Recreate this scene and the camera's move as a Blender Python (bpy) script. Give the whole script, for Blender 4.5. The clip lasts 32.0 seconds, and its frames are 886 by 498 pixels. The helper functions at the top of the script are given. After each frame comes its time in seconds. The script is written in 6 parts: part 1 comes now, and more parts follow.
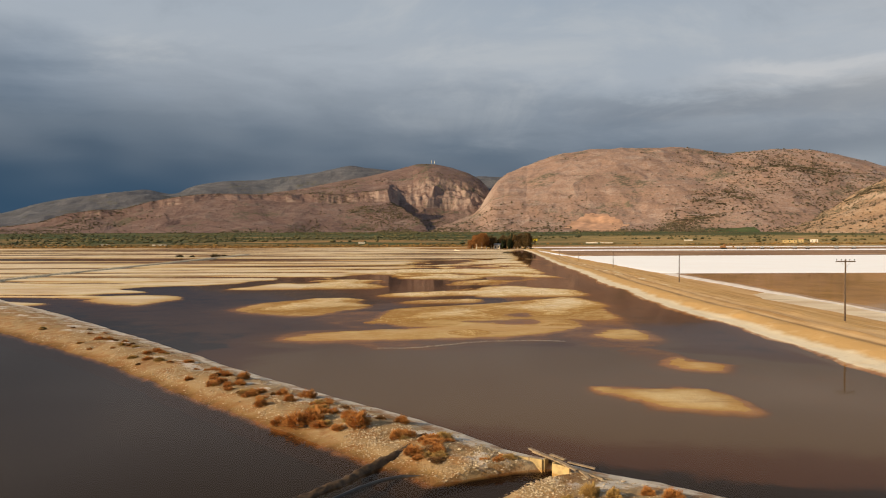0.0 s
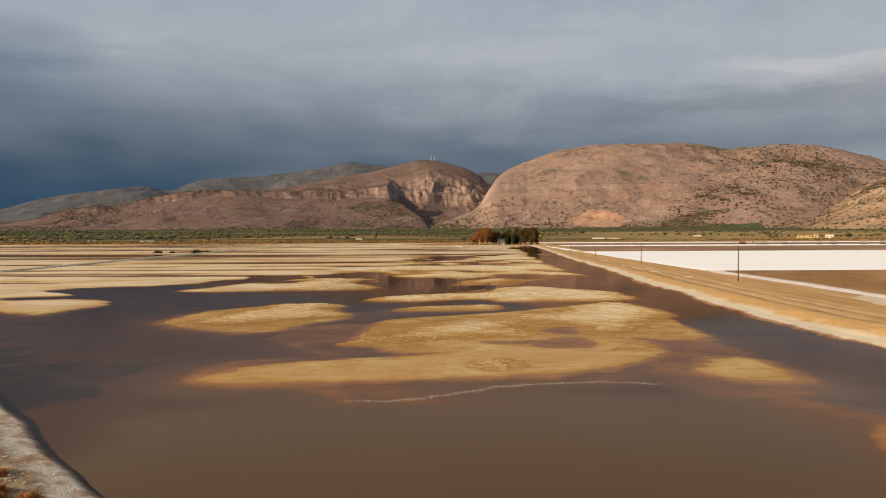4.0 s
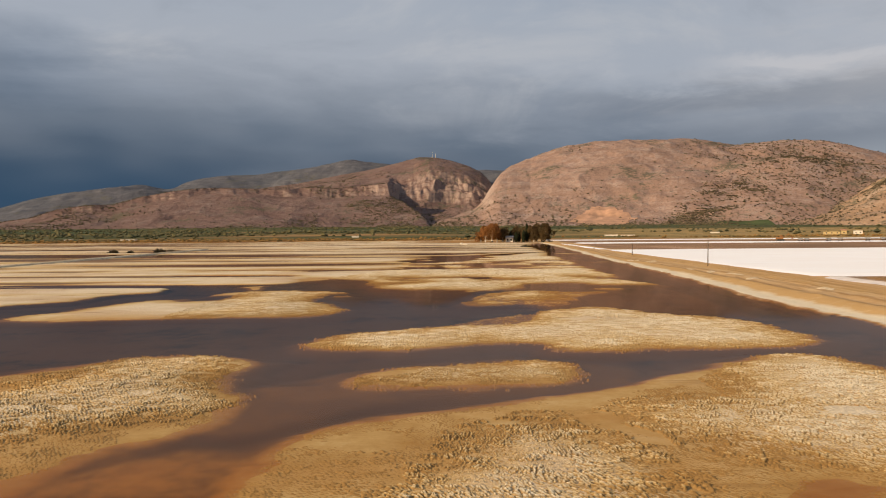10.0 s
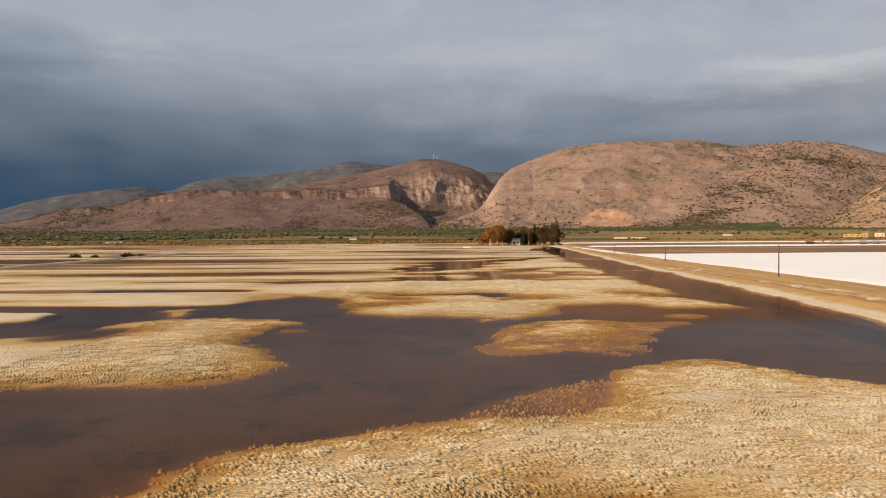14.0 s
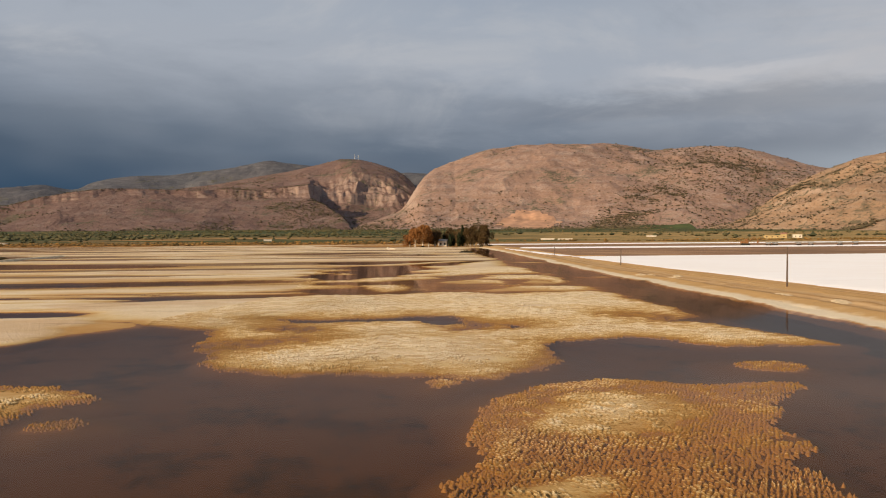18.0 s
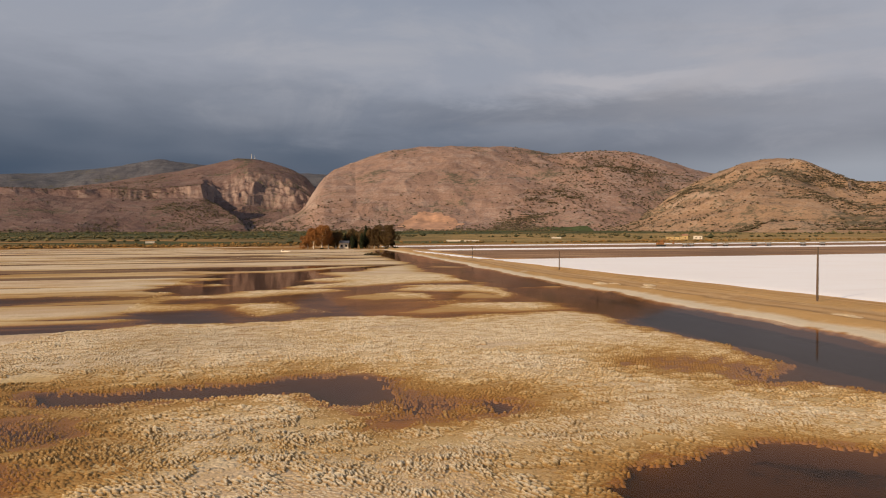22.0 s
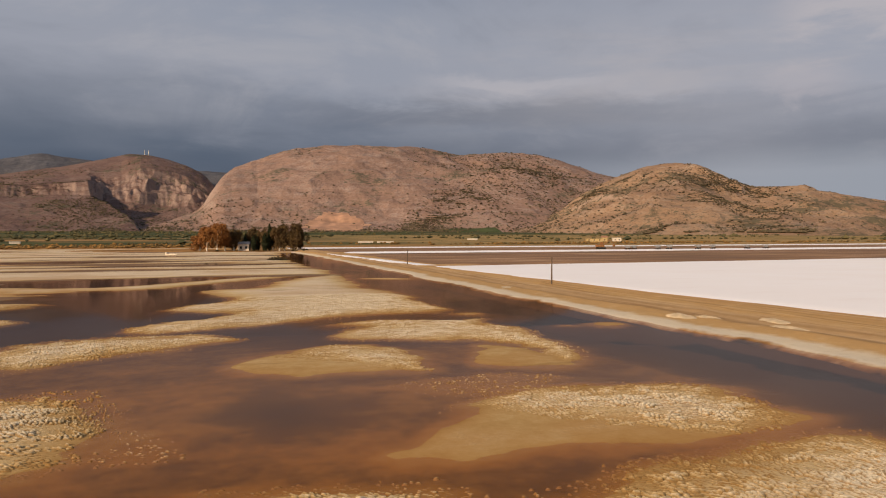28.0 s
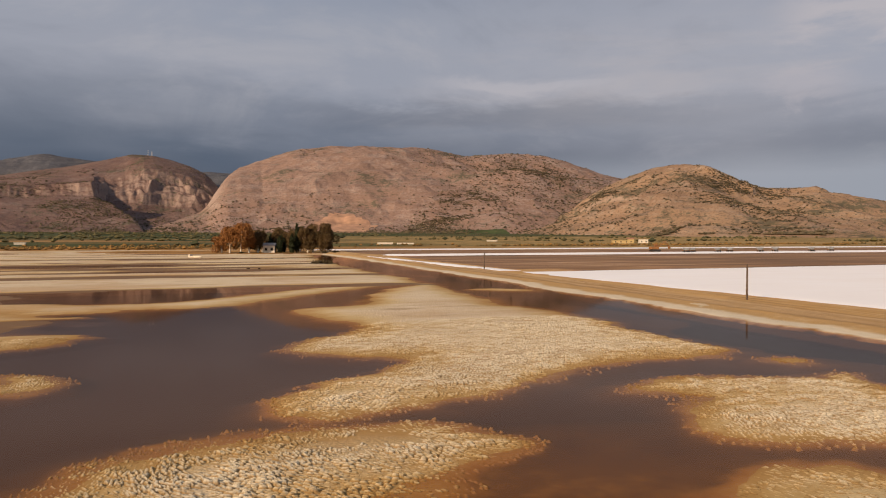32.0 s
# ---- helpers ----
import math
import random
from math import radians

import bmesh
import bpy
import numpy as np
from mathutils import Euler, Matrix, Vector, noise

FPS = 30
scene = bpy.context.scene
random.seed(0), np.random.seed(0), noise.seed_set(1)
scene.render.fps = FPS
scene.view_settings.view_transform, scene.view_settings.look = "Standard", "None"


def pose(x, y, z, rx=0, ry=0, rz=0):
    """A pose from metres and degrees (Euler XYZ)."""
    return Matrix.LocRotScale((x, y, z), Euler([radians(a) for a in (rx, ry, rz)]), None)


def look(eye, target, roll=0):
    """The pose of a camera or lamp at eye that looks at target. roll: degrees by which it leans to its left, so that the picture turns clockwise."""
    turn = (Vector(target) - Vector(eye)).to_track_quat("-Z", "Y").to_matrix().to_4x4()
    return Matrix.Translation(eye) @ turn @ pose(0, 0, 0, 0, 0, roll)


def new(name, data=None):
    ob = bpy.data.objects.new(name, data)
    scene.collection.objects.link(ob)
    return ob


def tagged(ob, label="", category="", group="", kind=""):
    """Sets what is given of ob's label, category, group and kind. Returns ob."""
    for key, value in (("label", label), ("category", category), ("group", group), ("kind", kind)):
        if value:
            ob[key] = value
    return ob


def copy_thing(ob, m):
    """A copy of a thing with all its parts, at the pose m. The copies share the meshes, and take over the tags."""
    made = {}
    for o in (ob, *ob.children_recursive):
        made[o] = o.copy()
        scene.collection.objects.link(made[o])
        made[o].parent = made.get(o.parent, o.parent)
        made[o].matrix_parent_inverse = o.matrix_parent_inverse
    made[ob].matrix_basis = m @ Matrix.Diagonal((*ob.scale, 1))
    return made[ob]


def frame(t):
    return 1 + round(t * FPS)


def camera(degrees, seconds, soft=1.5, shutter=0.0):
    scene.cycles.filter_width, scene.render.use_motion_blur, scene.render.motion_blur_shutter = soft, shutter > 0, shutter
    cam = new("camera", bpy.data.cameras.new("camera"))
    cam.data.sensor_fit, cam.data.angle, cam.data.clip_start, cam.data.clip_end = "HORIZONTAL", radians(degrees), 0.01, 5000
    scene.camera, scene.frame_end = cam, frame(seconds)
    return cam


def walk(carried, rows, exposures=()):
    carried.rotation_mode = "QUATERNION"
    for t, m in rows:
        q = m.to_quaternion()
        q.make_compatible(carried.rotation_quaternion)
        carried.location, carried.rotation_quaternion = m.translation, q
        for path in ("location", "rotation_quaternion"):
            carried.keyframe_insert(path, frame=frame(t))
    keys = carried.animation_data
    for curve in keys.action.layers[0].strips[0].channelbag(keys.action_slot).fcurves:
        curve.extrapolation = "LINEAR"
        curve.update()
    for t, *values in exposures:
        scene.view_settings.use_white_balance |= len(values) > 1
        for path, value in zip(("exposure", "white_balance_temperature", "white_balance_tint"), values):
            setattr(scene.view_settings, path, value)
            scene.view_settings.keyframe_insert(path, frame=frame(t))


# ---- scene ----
# camera
cam = camera(62.0, 32.0, 1.05)
PATH = [
    (0.0, -0.00, 0.00, 11.00, -1.100, 0.197, 0.032),
    (0.5, -0.09, 3.74, 10.96, -1.128, 0.206, -0.003),
    (1.0, -0.18, 7.48, 10.91, -1.156, 0.214, 0.000),
    (1.5, -0.25, 11.17, 10.82, -1.183, 0.224, -0.011),
    (2.0, -0.38, 14.81, 10.65, -1.218, 0.235, -0.004),
    (2.5, -0.53, 18.49, 10.42, -1.256, 0.240, -0.007),
    (3.0, -0.67, 22.27, 10.13, -1.289, 0.239, 0.010),
    (3.5, -0.80, 26.17, 9.82, -1.312, 0.239, 0.008),
    (4.0, -0.90, 30.20, 9.51, -1.338, 0.253, 0.017),
    (4.5, -0.99, 34.34, 9.23, -1.363, 0.278, 0.031),
    (5.0, -1.07, 38.56, 9.00, -1.386, 0.311, 0.042),
    (5.5, -1.14, 42.81, 8.84, -1.403, 0.350, 0.045),
    (6.0, -1.20, 47.06, 8.75, -1.412, 0.390, 0.032),
    (6.5, -1.26, 51.24, 8.65, -1.425, 0.417, 0.040),
    (7.0, -1.35, 55.38, 8.53, -1.438, 0.430, 0.063),
    (7.5, -1.34, 59.47, 8.39, -1.454, 0.432, 0.047),
    (8.0, -1.35, 63.50, 8.27, -1.467, 0.428, 0.075),
    (8.5, -1.40, 67.50, 8.23, -1.477, 0.424, 0.073),
    (9.0, -1.42, 71.46, 8.25, -1.482, 0.422, 0.111),
    (9.5, -1.44, 75.40, 8.31, -1.476, 0.425, 0.107),
    (10.0, -1.48, 79.33, 8.34, -1.470, 0.435, 0.122),
    (10.5, -1.51, 83.27, 8.34, -1.449, 0.447, 0.119),
    (11.0, -1.53, 87.25, 8.32, -1.423, 0.454, 0.137),
    (11.5, -1.55, 91.33, 8.28, -1.398, 0.453, 0.130),
    (12.0, -1.58, 95.45, 8.25, -1.375, 0.443, 0.157),
    (12.5, -1.57, 99.51, 8.22, -1.347, 0.430, 0.169),
    (13.0, -1.59, 103.55, 8.18, -1.322, 0.422, 0.169),
    (13.5, -1.62, 107.49, 8.15, -1.301, 0.412, 0.181),
    (14.0, -1.64, 111.28, 8.15, -1.282, 0.405, 0.241),
    (14.5, -1.65, 114.97, 8.15, -1.266, 0.401, 0.281),
    (15.0, -1.66, 118.62, 8.14, -1.252, 0.399, 0.231),
    (15.5, -1.68, 122.28, 8.12, -1.241, 0.396, 0.022),
    (16.0, -1.72, 125.99, 8.07, -1.233, 0.389, -0.415),
    (16.5, -1.75, 129.80, 8.00, -1.236, 0.375, -1.375),
    (17.0, -1.81, 133.73, 7.93, -1.234, 0.360, -2.591),
    (17.5, -1.84, 137.69, 7.83, -1.230, 0.348, -3.911),
    (18.0, -1.79, 141.62, 7.72, -1.222, 0.337, -5.856),
    (18.5, -1.72, 145.58, 7.60, -1.207, 0.326, -7.642),
    (19.0, -1.58, 149.53, 7.48, -1.192, 0.316, -9.753),
    (19.5, -1.40, 153.43, 7.35, -1.182, 0.300, -11.872),
    (20.0, -1.13, 157.26, 7.22, -1.171, 0.288, -13.085),
    (20.5, -0.74, 161.16, 7.14, -1.146, 0.288, -13.579),
    (21.0, -0.23, 165.09, 7.11, -1.119, 0.295, -13.570),
    (21.5, 0.33, 168.99, 7.08, -1.102, 0.307, -13.554),
    (22.0, 0.96, 172.81, 7.05, -1.093, 0.325, -13.546),
    (22.5, 1.63, 176.59, 7.05, -1.082, 0.349, -13.516),
    (23.0, 2.32, 180.31, 7.07, -1.069, 0.371, -13.506),
    (23.5, 3.03, 183.97, 7.08, -1.059, 0.377, -13.475),
    (24.0, 3.74, 187.54, 7.08, -1.055, 0.365, -13.464),
    (24.5, 4.40, 191.01, 7.08, -1.061, 0.334, -14.220),
    (25.0, 4.96, 194.47, 7.06, -1.067, 0.287, -16.679),
    (25.5, 5.40, 198.02, 7.04, -1.066, 0.232, -18.030),
    (26.0, 5.71, 201.70, 7.00, -1.060, 0.175, -19.210),
    (26.5, 5.91, 205.46, 6.98, -1.050, 0.130, -20.148),
    (27.0, 6.08, 209.28, 6.95, -1.041, 0.104, -20.671),
    (27.5, 6.17, 213.12, 6.90, -1.034, 0.091, -20.894),
    (28.0, 6.12, 217.00, 6.85, -1.027, 0.087, -20.928),
    (28.5, 5.89, 220.90, 6.79, -1.018, 0.087, -20.886),
    (29.0, 5.42, 224.81, 6.73, -1.007, 0.090, -20.882),
    (29.5, 4.73, 228.69, 6.69, -0.987, 0.090, -20.888),
    (30.0, 3.87, 232.45, 6.68, -0.965, 0.082, -20.886),
    (30.5, 2.94, 236.03, 6.68, -0.938, 0.067, -20.874),
    (31.0, 1.96, 239.47, 6.67, -0.921, 0.047, -20.872),
    (31.5, 0.90, 242.84, 6.63, -0.911, 0.021, -20.835),
    (32.0, -0.20, 246.18, 6.60, -0.900, -0.012, -20.801),
]
walk(cam, [(t, pose(x, y, z, 90 + tilt, lean, turn)) for t, x, y, z, tilt, lean, turn in PATH],
     [(0, 0.27, 6500, 7), (6, 0.18, 6500, 9), (9, 0.20, 6500, 10.5), (12, 0.25, 6500, 10.5), (17.5, 0.22, 6500, 10), (20, 0.05, 6500, 13), (24, -0.07, 6500, 15), (27, -0.11, 6500, 15.5), (30, -0.03, 6500, 16), (32, -0.04, 6500, 16)])

# ---- sky and sun ----
SUN_AZ, SUN_EL = 241.0, 22.0          # where the sun stands: compass degrees from +y towards +x, and height
sun_way = Vector((math.sin(radians(SUN_AZ)) * math.cos(radians(SUN_EL)),
                  math.cos(radians(SUN_AZ)) * math.cos(radians(SUN_EL)), math.sin(radians(SUN_EL))))
sun = new("sun", bpy.data.lights.new("sun", "SUN"))
sun.data.energy, sun.data.angle, sun.data.color = 5.0, radians(0.6), (1.0, 0.757, 0.49)
sun.matrix_world = look(sun_way * 100, (0, 0, 0))


class Net:
    """Short hand for a node tree."""

    def __init__(self, tree):
        self.tree = tree
        tree.nodes.clear()

    def node(self, kind, **inputs):
        n = self.tree.nodes.new(kind)
        for key, value in inputs.items():
            sock = n.inputs[int(key[1:])] if key[0] == "i" and key[1:].isdigit() else n.inputs[key.replace("_", " ")]
            if isinstance(value, bpy.types.NodeSocket):
                self.tree.links.new(value, sock)
            else:
                sock.default_value = value
        return n

    def math(self, op, a, b=0.0, clamp=False):
        n = self.node("ShaderNodeMath", i0=a, i1=b)
        n.operation, n.use_clamp = op, clamp
        return n.outputs[0]

    def ramp(self, fac, stops, smooth=False):
        n = self.node("ShaderNodeValToRGB", i0=fac)
        cr = n.color_ramp
        if smooth:
            cr.interpolation = "EASE"
        for i, (at, col) in enumerate(stops):
            e = cr.elements[i] if i < 2 else cr.elements.new(at)
            e.position = at
            e.color = (*col, 1) if not isinstance(col, (int, float)) else (col, col, col, 1)
        return n.outputs[0]

    def mix(self, fac, a, b, blend="MIX"):
        n = self.tree.nodes.new("ShaderNodeMix")
        n.data_type, n.blend_type = "RGBA", blend
        for sock, value in ((n.inputs[0], fac), (n.inputs[6], a), (n.inputs[7], b)):
            if isinstance(value, bpy.types.NodeSocket):
                self.tree.links.new(value, sock)
            else:
                sock.default_value = value if isinstance(value, float) else (*value, 1)
        return n.outputs[2]

    def mul(self, vec, s):
        n = self.node("ShaderNodeVectorMath", i0=vec, i1=s)
        n.operation = "MULTIPLY"
        return n.outputs[0]

    def noise(self, vec, scale, detail=4.0, rough=0.55, warp=0.0):
        n = self.node("ShaderNodeTexNoise", Vector=vec, Scale=scale, Detail=detail, Roughness=rough, Distortion=warp)
        return n.outputs[0]

    def ss(self, x, lo, hi):
        n = self.node("ShaderNodeMapRange", i0=x, i1=lo, i2=hi, i3=0.0, i4=1.0)
        n.interpolation_type = "SMOOTHSTEP"
        return n.outputs[0]


world = bpy.data.worlds.new("sky")
scene.world = world
world.use_nodes = True
w = Net(world.node_tree)
sky = w.tree.nodes.new("ShaderNodeTexSky")
sky.sky_type, sky.sun_disc = "NISHITA", False
sky.sun_elevation, sky.sun_rotation = radians(SUN_EL), radians(SUN_AZ)
way = w.node("ShaderNodeTexCoord").outputs["Generated"]
xyz = w.node("ShaderNodeSeparateXYZ", i0=way)
zx, zy, zz = xyz.outputs
# layered rain cloud: long flat streaks, dark slate near the hills, paler above
streak = w.noise(w.mul(way, (1.0, 1.0, 5.5)), 2.6, 6.0, 0.55, 0.3)
fine = w.noise(w.mul(way, (1.0, 1.0, 3.2)), 8.0, 6.0, 0.6, 0.4)
soft = w.noise(w.mul(way, (1.0, 1.0, 2.4)), 1.7, 3.0, 0.5, 0.0)
wob = w.math("ADD", w.math("MULTIPLY", w.math("SUBTRACT", streak, 0.5), 0.10), w.math("MULTIPLY", w.math("SUBTRACT", fine, 0.5), 0.035))
lift = w.math("ADD", w.math("ADD", zz, wob), w.math("MULTIPLY", zx, 0.055))
col = w.ramp(lift, [(0.0, (0.034, 0.070, 0.120)), (0.08, (0.031, 0.065, 0.112)), (0.125, (0.062, 0.101, 0.154)), (0.17, (0.165, 0.208, 0.272)),
                    (0.215, (0.325, 0.368, 0.435)), (0.27, (0.315, 0.368, 0.445)), (0.34, (0.265, 0.318, 0.398)), (1.0, (0.32, 0.36, 0.43))])
clear = w.math("MULTIPLY", w.ss(zx, 0.30, 0.72), w.math("SUBTRACT", 1.0, w.ss(w.math("ADD", zz, w.math("MULTIPLY", wob, 0.35)), 0.075, 0.115)))
col = w.mix(clear, col, (0.28, 0.335, 0.39))
rim = w.math("MULTIPLY", w.math("MULTIPLY", w.ss(zx, 0.20, 0.5), w.ss(w.noise(w.mul(way, (1.0, 1.0, 6.0)), 3.0, 5.0, 0.6, 0.2), 0.45, 0.75)),
             w.math("MULTIPLY", w.ss(zz, 0.13, 0.19), w.math("SUBTRACT", 1.0, w.ss(zz, 0.22, 0.30))))
col = w.mix(w.math("MULTIPLY", rim, 0.7), col, (0.50, 0.48, 0.48))
puff = w.noise(w.mul(way, (1.0, 1.0, 2.2)), 4.2, 6.0, 0.62, 0.5)
col = w.mix(w.math("MULTIPLY", w.ss(soft, 0.40, 0.66), 0.40), col, (0.40, 0.415, 0.445))
# a lit streak over a dark one, and two small lit heaps
def band(at, half, wave=0.0):
    off = w.math("ABSOLUTE", w.math("SUBTRACT", w.math("ADD", zz, w.math("MULTIPLY", w.math("SUBTRACT", fine, 0.5), wave)), at))
    return w.math("SUBTRACT", 1.0, w.ss(off, half * 0.15, half))


def span(at, half):
    return w.math("SUBTRACT", 1.0, w.ss(w.math("ABSOLUTE", w.math("SUBTRACT", zx, at)), half * 0.25, half))


col = w.mix(w.math("MULTIPLY", w.math("MULTIPLY", band(0.162, 0.026, 0.05), span(0.42, 0.36)), 0.55), col, (0.165, 0.185, 0.22))
col = w.mix(w.math("MULTIPLY", w.math("MULTIPLY", band(0.200, 0.016, 0.06), span(0.44, 0.15)), 0.5), col, (0.56, 0.55, 0.56))
col = w.mix(w.math("MULTIPLY", w.math("MULTIPLY", band(0.178, 0.024, 0.10), span(0.715, 0.05)), 0.28), col, (0.60, 0.54, 0.53))
col = w.mix(w.math("MULTIPLY", w.math("MULTIPLY", band(0.255, 0.030, 0.10), span(0.74, 0.08)), 0.6), col, (0.60, 0.56, 0.55))
col = w.mix(w.math("MULTIPLY", w.ss(fine, 0.50, 0.80), w.math("MULTIPLY", w.ss(zx, -0.25, 0.35), 0.20)), col, (0.46, 0.47, 0.49))
high = w.ss(zz, 0.10, 0.20)
col = w.mix(w.math("MULTIPLY", w.math("MULTIPLY", w.ss(puff, 0.50, 0.72), high), 0.45), col, (0.47, 0.48, 0.50))
col = w.mix(w.math("MULTIPLY", w.math("SUBTRACT", 1.0, w.ss(puff, 0.30, 0.48)), 0.16), col, (0.15, 0.18, 0.225))
col = w.mix(w.math("MULTIPLY", w.ss(zx, 0.25, 0.70), 0.5), col, w.mix(0.5, col, (0.56, 0.55, 0.56)))
open_sky = w.mul(sky.outputs[0], (0.085, 0.085, 0.085))
behind = w.math("SUBTRACT", 1.0, w.ss(zy, -0.45, 0.15))
col = w.mix(behind, col, open_sky)
w.node("ShaderNodeOutputWorld", Surface=w.node("ShaderNodeBackground", Color=col, Strength=0.92).outputs[0])


# ---- materials ----
def material(name):
    m = bpy.data.materials.new(name)
    m.use_nodes = True
    return m, Net(m.node_tree)


def finish(n, colour, rough=0.9, bump=None, strength=0.5, distance=0.05, spec=0.3, metal=0.0):
    b = n.node("ShaderNodeBsdfPrincipled", Roughness=rough, Metallic=metal)
    b.inputs["Specular IOR Level"].default_value = spec
    if isinstance(colour, bpy.types.NodeSocket):
        n.tree.links.new(colour, b.inputs["Base Color"])
    else:
        b.inputs["Base Color"].default_value = (*colour, 1)
    if bump is not None:
        bn = n.node("ShaderNodeBump", Strength=strength, Distance=distance, Height=bump)
        n.tree.links.new(bn.outputs[0], b.inputs["Normal"])
    n.node("ShaderNodeOutputMaterial", Surface=b.outputs[0])


def place(n):
    return n.node("ShaderNodeNewGeometry").outputs["Position"]


def plain(name, colour, vary=0.25, scale=3.0, rough=0.85, metal=0.0, spec=0.3, grain=0.4):
    """A surface of one stuff with stains and grain."""
    m, n = material(name)
    p = n.node("ShaderNodeTexCoord").outputs["Object"]
    big, small = n.noise(p, scale, 4.0), n.noise(p, scale * 9, 3.0)
    dark = tuple(c * (1 - vary) for c in colour)
    light = tuple(min(1, c * (1 + vary)) for c in colour)
    c = n.mix(n.ss(big, 0.3, 0.7), dark, light)
    c = n.mix(n.math("MULTIPLY", n.ss(small, 0.45, 0.75), 0.35), c, dark)
    finish(n, c, rough, small, grain, 0.02, spec, metal)
    return m


# mud, algae-stained shallows and salt crust of the pans, zoned by height over the water
m_bed, n = material("salt_marsh_bed")
p = place(n)
zc = n.node("ShaderNodeSeparateXYZ", i0=p).outputs[2]
n1, n2, n3 = n.noise(p, 0.22, 5.0, 0.6), n.noise(p, 1.3, 4.0, 0.6), n.noise(p, 5.0, 3.0, 0.6)
lvl = n.math("ADD", zc, n.math("ADD", n.math("MULTIPLY", n.math("SUBTRACT", n1, 0.5), 0.10), n.math("MULTIPLY", n.math("SUBTRACT", n2, 0.5), 0.06)))
lvl = n.math("ADD", lvl, n.math("MULTIPLY", n.math("SUBTRACT", n3, 0.5), 0.03))
lvl = n.math("MULTIPLY", n.math("ADD", lvl, 0.40), 1.0 / 0.65)
c = n.ramp(lvl, [(0.0, (0.012, 0.007, 0.005)), (0.045, (0.064, 0.029, 0.011)), (0.26, (0.075, 0.037, 0.013)), (0.42, (0.096, 0.047, 0.014)), (0.50, (0.150, 0.075, 0.019)), (0.575, (0.31, 0.162, 0.034)),
                 (0.65, (0.45, 0.287, 0.102)), (0.73, (0.60, 0.455, 0.235)), (0.88, (0.72, 0.61, 0.44))])
stain = n.math("MULTIPLY", n.ss(n.noise(n.mul(p, (0.5, 1.0, 1.0)), 0.09, 5.0, 0.6), 0.44, 0.62), n.ss(lvl, 0.50, 0.60))
c = n.mix(n.math("MULTIPLY", stain, 0.7), c, n.mix(0.5, c, (0.38, 0.17, 0.035)))
streak = n.math("MULTIPLY", n.ss(n.noise(n.mul(p, (0.22, 1.0, 1.0)), 0.55, 5.0, 0.65), 0.56, 0.68), n.ss(lvl, 0.56, 0.64))
c = n.mix(n.math("MULTIPLY", streak, 0.42), c, (0.20, 0.095, 0.026))
cell = n.node("ShaderNodeTexVoronoi", Vector=n.mul(p, (1.0, 1.0, 0.2)), Scale=4.0)
nod = n.math("MULTIPLY", n.ss(cell.outputs[0], 0.30, 0.62), n.ss(lvl, 0.66, 0.80))
c = n.mix(n.math("MULTIPLY", nod, 0.12), c, (0.24, 0.135, 0.045))
relief = n.math("MULTIPLY", n.math("SUBTRACT", n.math("MULTIPLY", n3, 0.5), n.math("MULTIPLY", nod, 0.2)), n.math("ADD", 0.2, n.math("MULTIPLY", n.ss(lvl, 0.66, 0.74), 0.8)))
# wet mud between the crusts of the far pans
damp = n.node("ShaderNodeAttribute")
damp.attribute_name = "damp"
c = n.mix(n.math("MULTIPLY", n.ss(n.math("ADD", damp.outputs["Fac"], n.math("MULTIPLY", n.math("SUBTRACT", n2, 0.5), 0.5)), 0.15, 0.75), 0.88), c, n.mix(n1, (0.19, 0.105, 0.05), (0.13, 0.075, 0.045)))
# pale olive silt on the floor of the first pan
yc = n.node("ShaderNodeSeparateXYZ", i0=p).outputs[1]
silt = n.math("MULTIPLY", n.math("SUBTRACT", 1.0, n.ss(n.math("ADD", yc, n.math("MULTIPLY", n1, 16.0)), 74.0, 90.0)), n.math("MULTIPLY", n.ss(lvl, 0.20, 0.33), n.math("SUBTRACT", 1.0, n.ss(lvl, 0.44, 0.52))))
c = n.mix(n.math("MULTIPLY", silt, 0.8), c, (0.115, 0.092, 0.058))
finish(n, c, 0.85, relief, 0.8, 0.12, 0.25)

# crusted clumps on the banks
m_clump, n = material("salt_crust_clumps")
p = place(n)
rnd = n.node("ShaderNodeNewGeometry").outputs["Random Per Island"]
zc = n.node("ShaderNodeSeparateXYZ", i0=p).outputs[2]
rise = n.node("ShaderNodeAttribute")
rise.attribute_name = "rise"
patch = n.math("ADD", n.math("ADD", n.math("MULTIPLY", n.noise(p, 0.12, 4.0), 0.85), n.math("ADD", -0.06, n.math("MULTIPLY", rise.outputs["Fac"], 0.13))), n.math("ADD", n.math("MULTIPLY", n.math("SUBTRACT", rnd, 0.5), 0.16), n.math("MULTIPLY", n.math("SUBTRACT", zc, 0.06), 2.2)))
# browner where the brine still wets the banks
xc, yc, zc = n.node("ShaderNodeSeparateXYZ", i0=p).outputs
fresh = n.math("MULTIPLY", n.ss(n.math("ADD", yc, n.math("MULTIPLY", n.noise(p, 0.15, 3.0), 24.0)), 118.0, 152.0), n.math("ADD", 0.35, n.math("MULTIPLY", n.ss(n.math("ADD", xc, n.math("MULTIPLY", n.noise(p, 0.2, 3.0), 14.0)), -7.0, 7.0), 0.65)))
patch = n.math("ADD", n.math("SUBTRACT", patch, 0.13), n.math("MULTIPLY", n.math("ADD", fresh, n.math("MULTIPLY", n.ss(yc, 228.0, 246.0), 0.55)), 0.13))
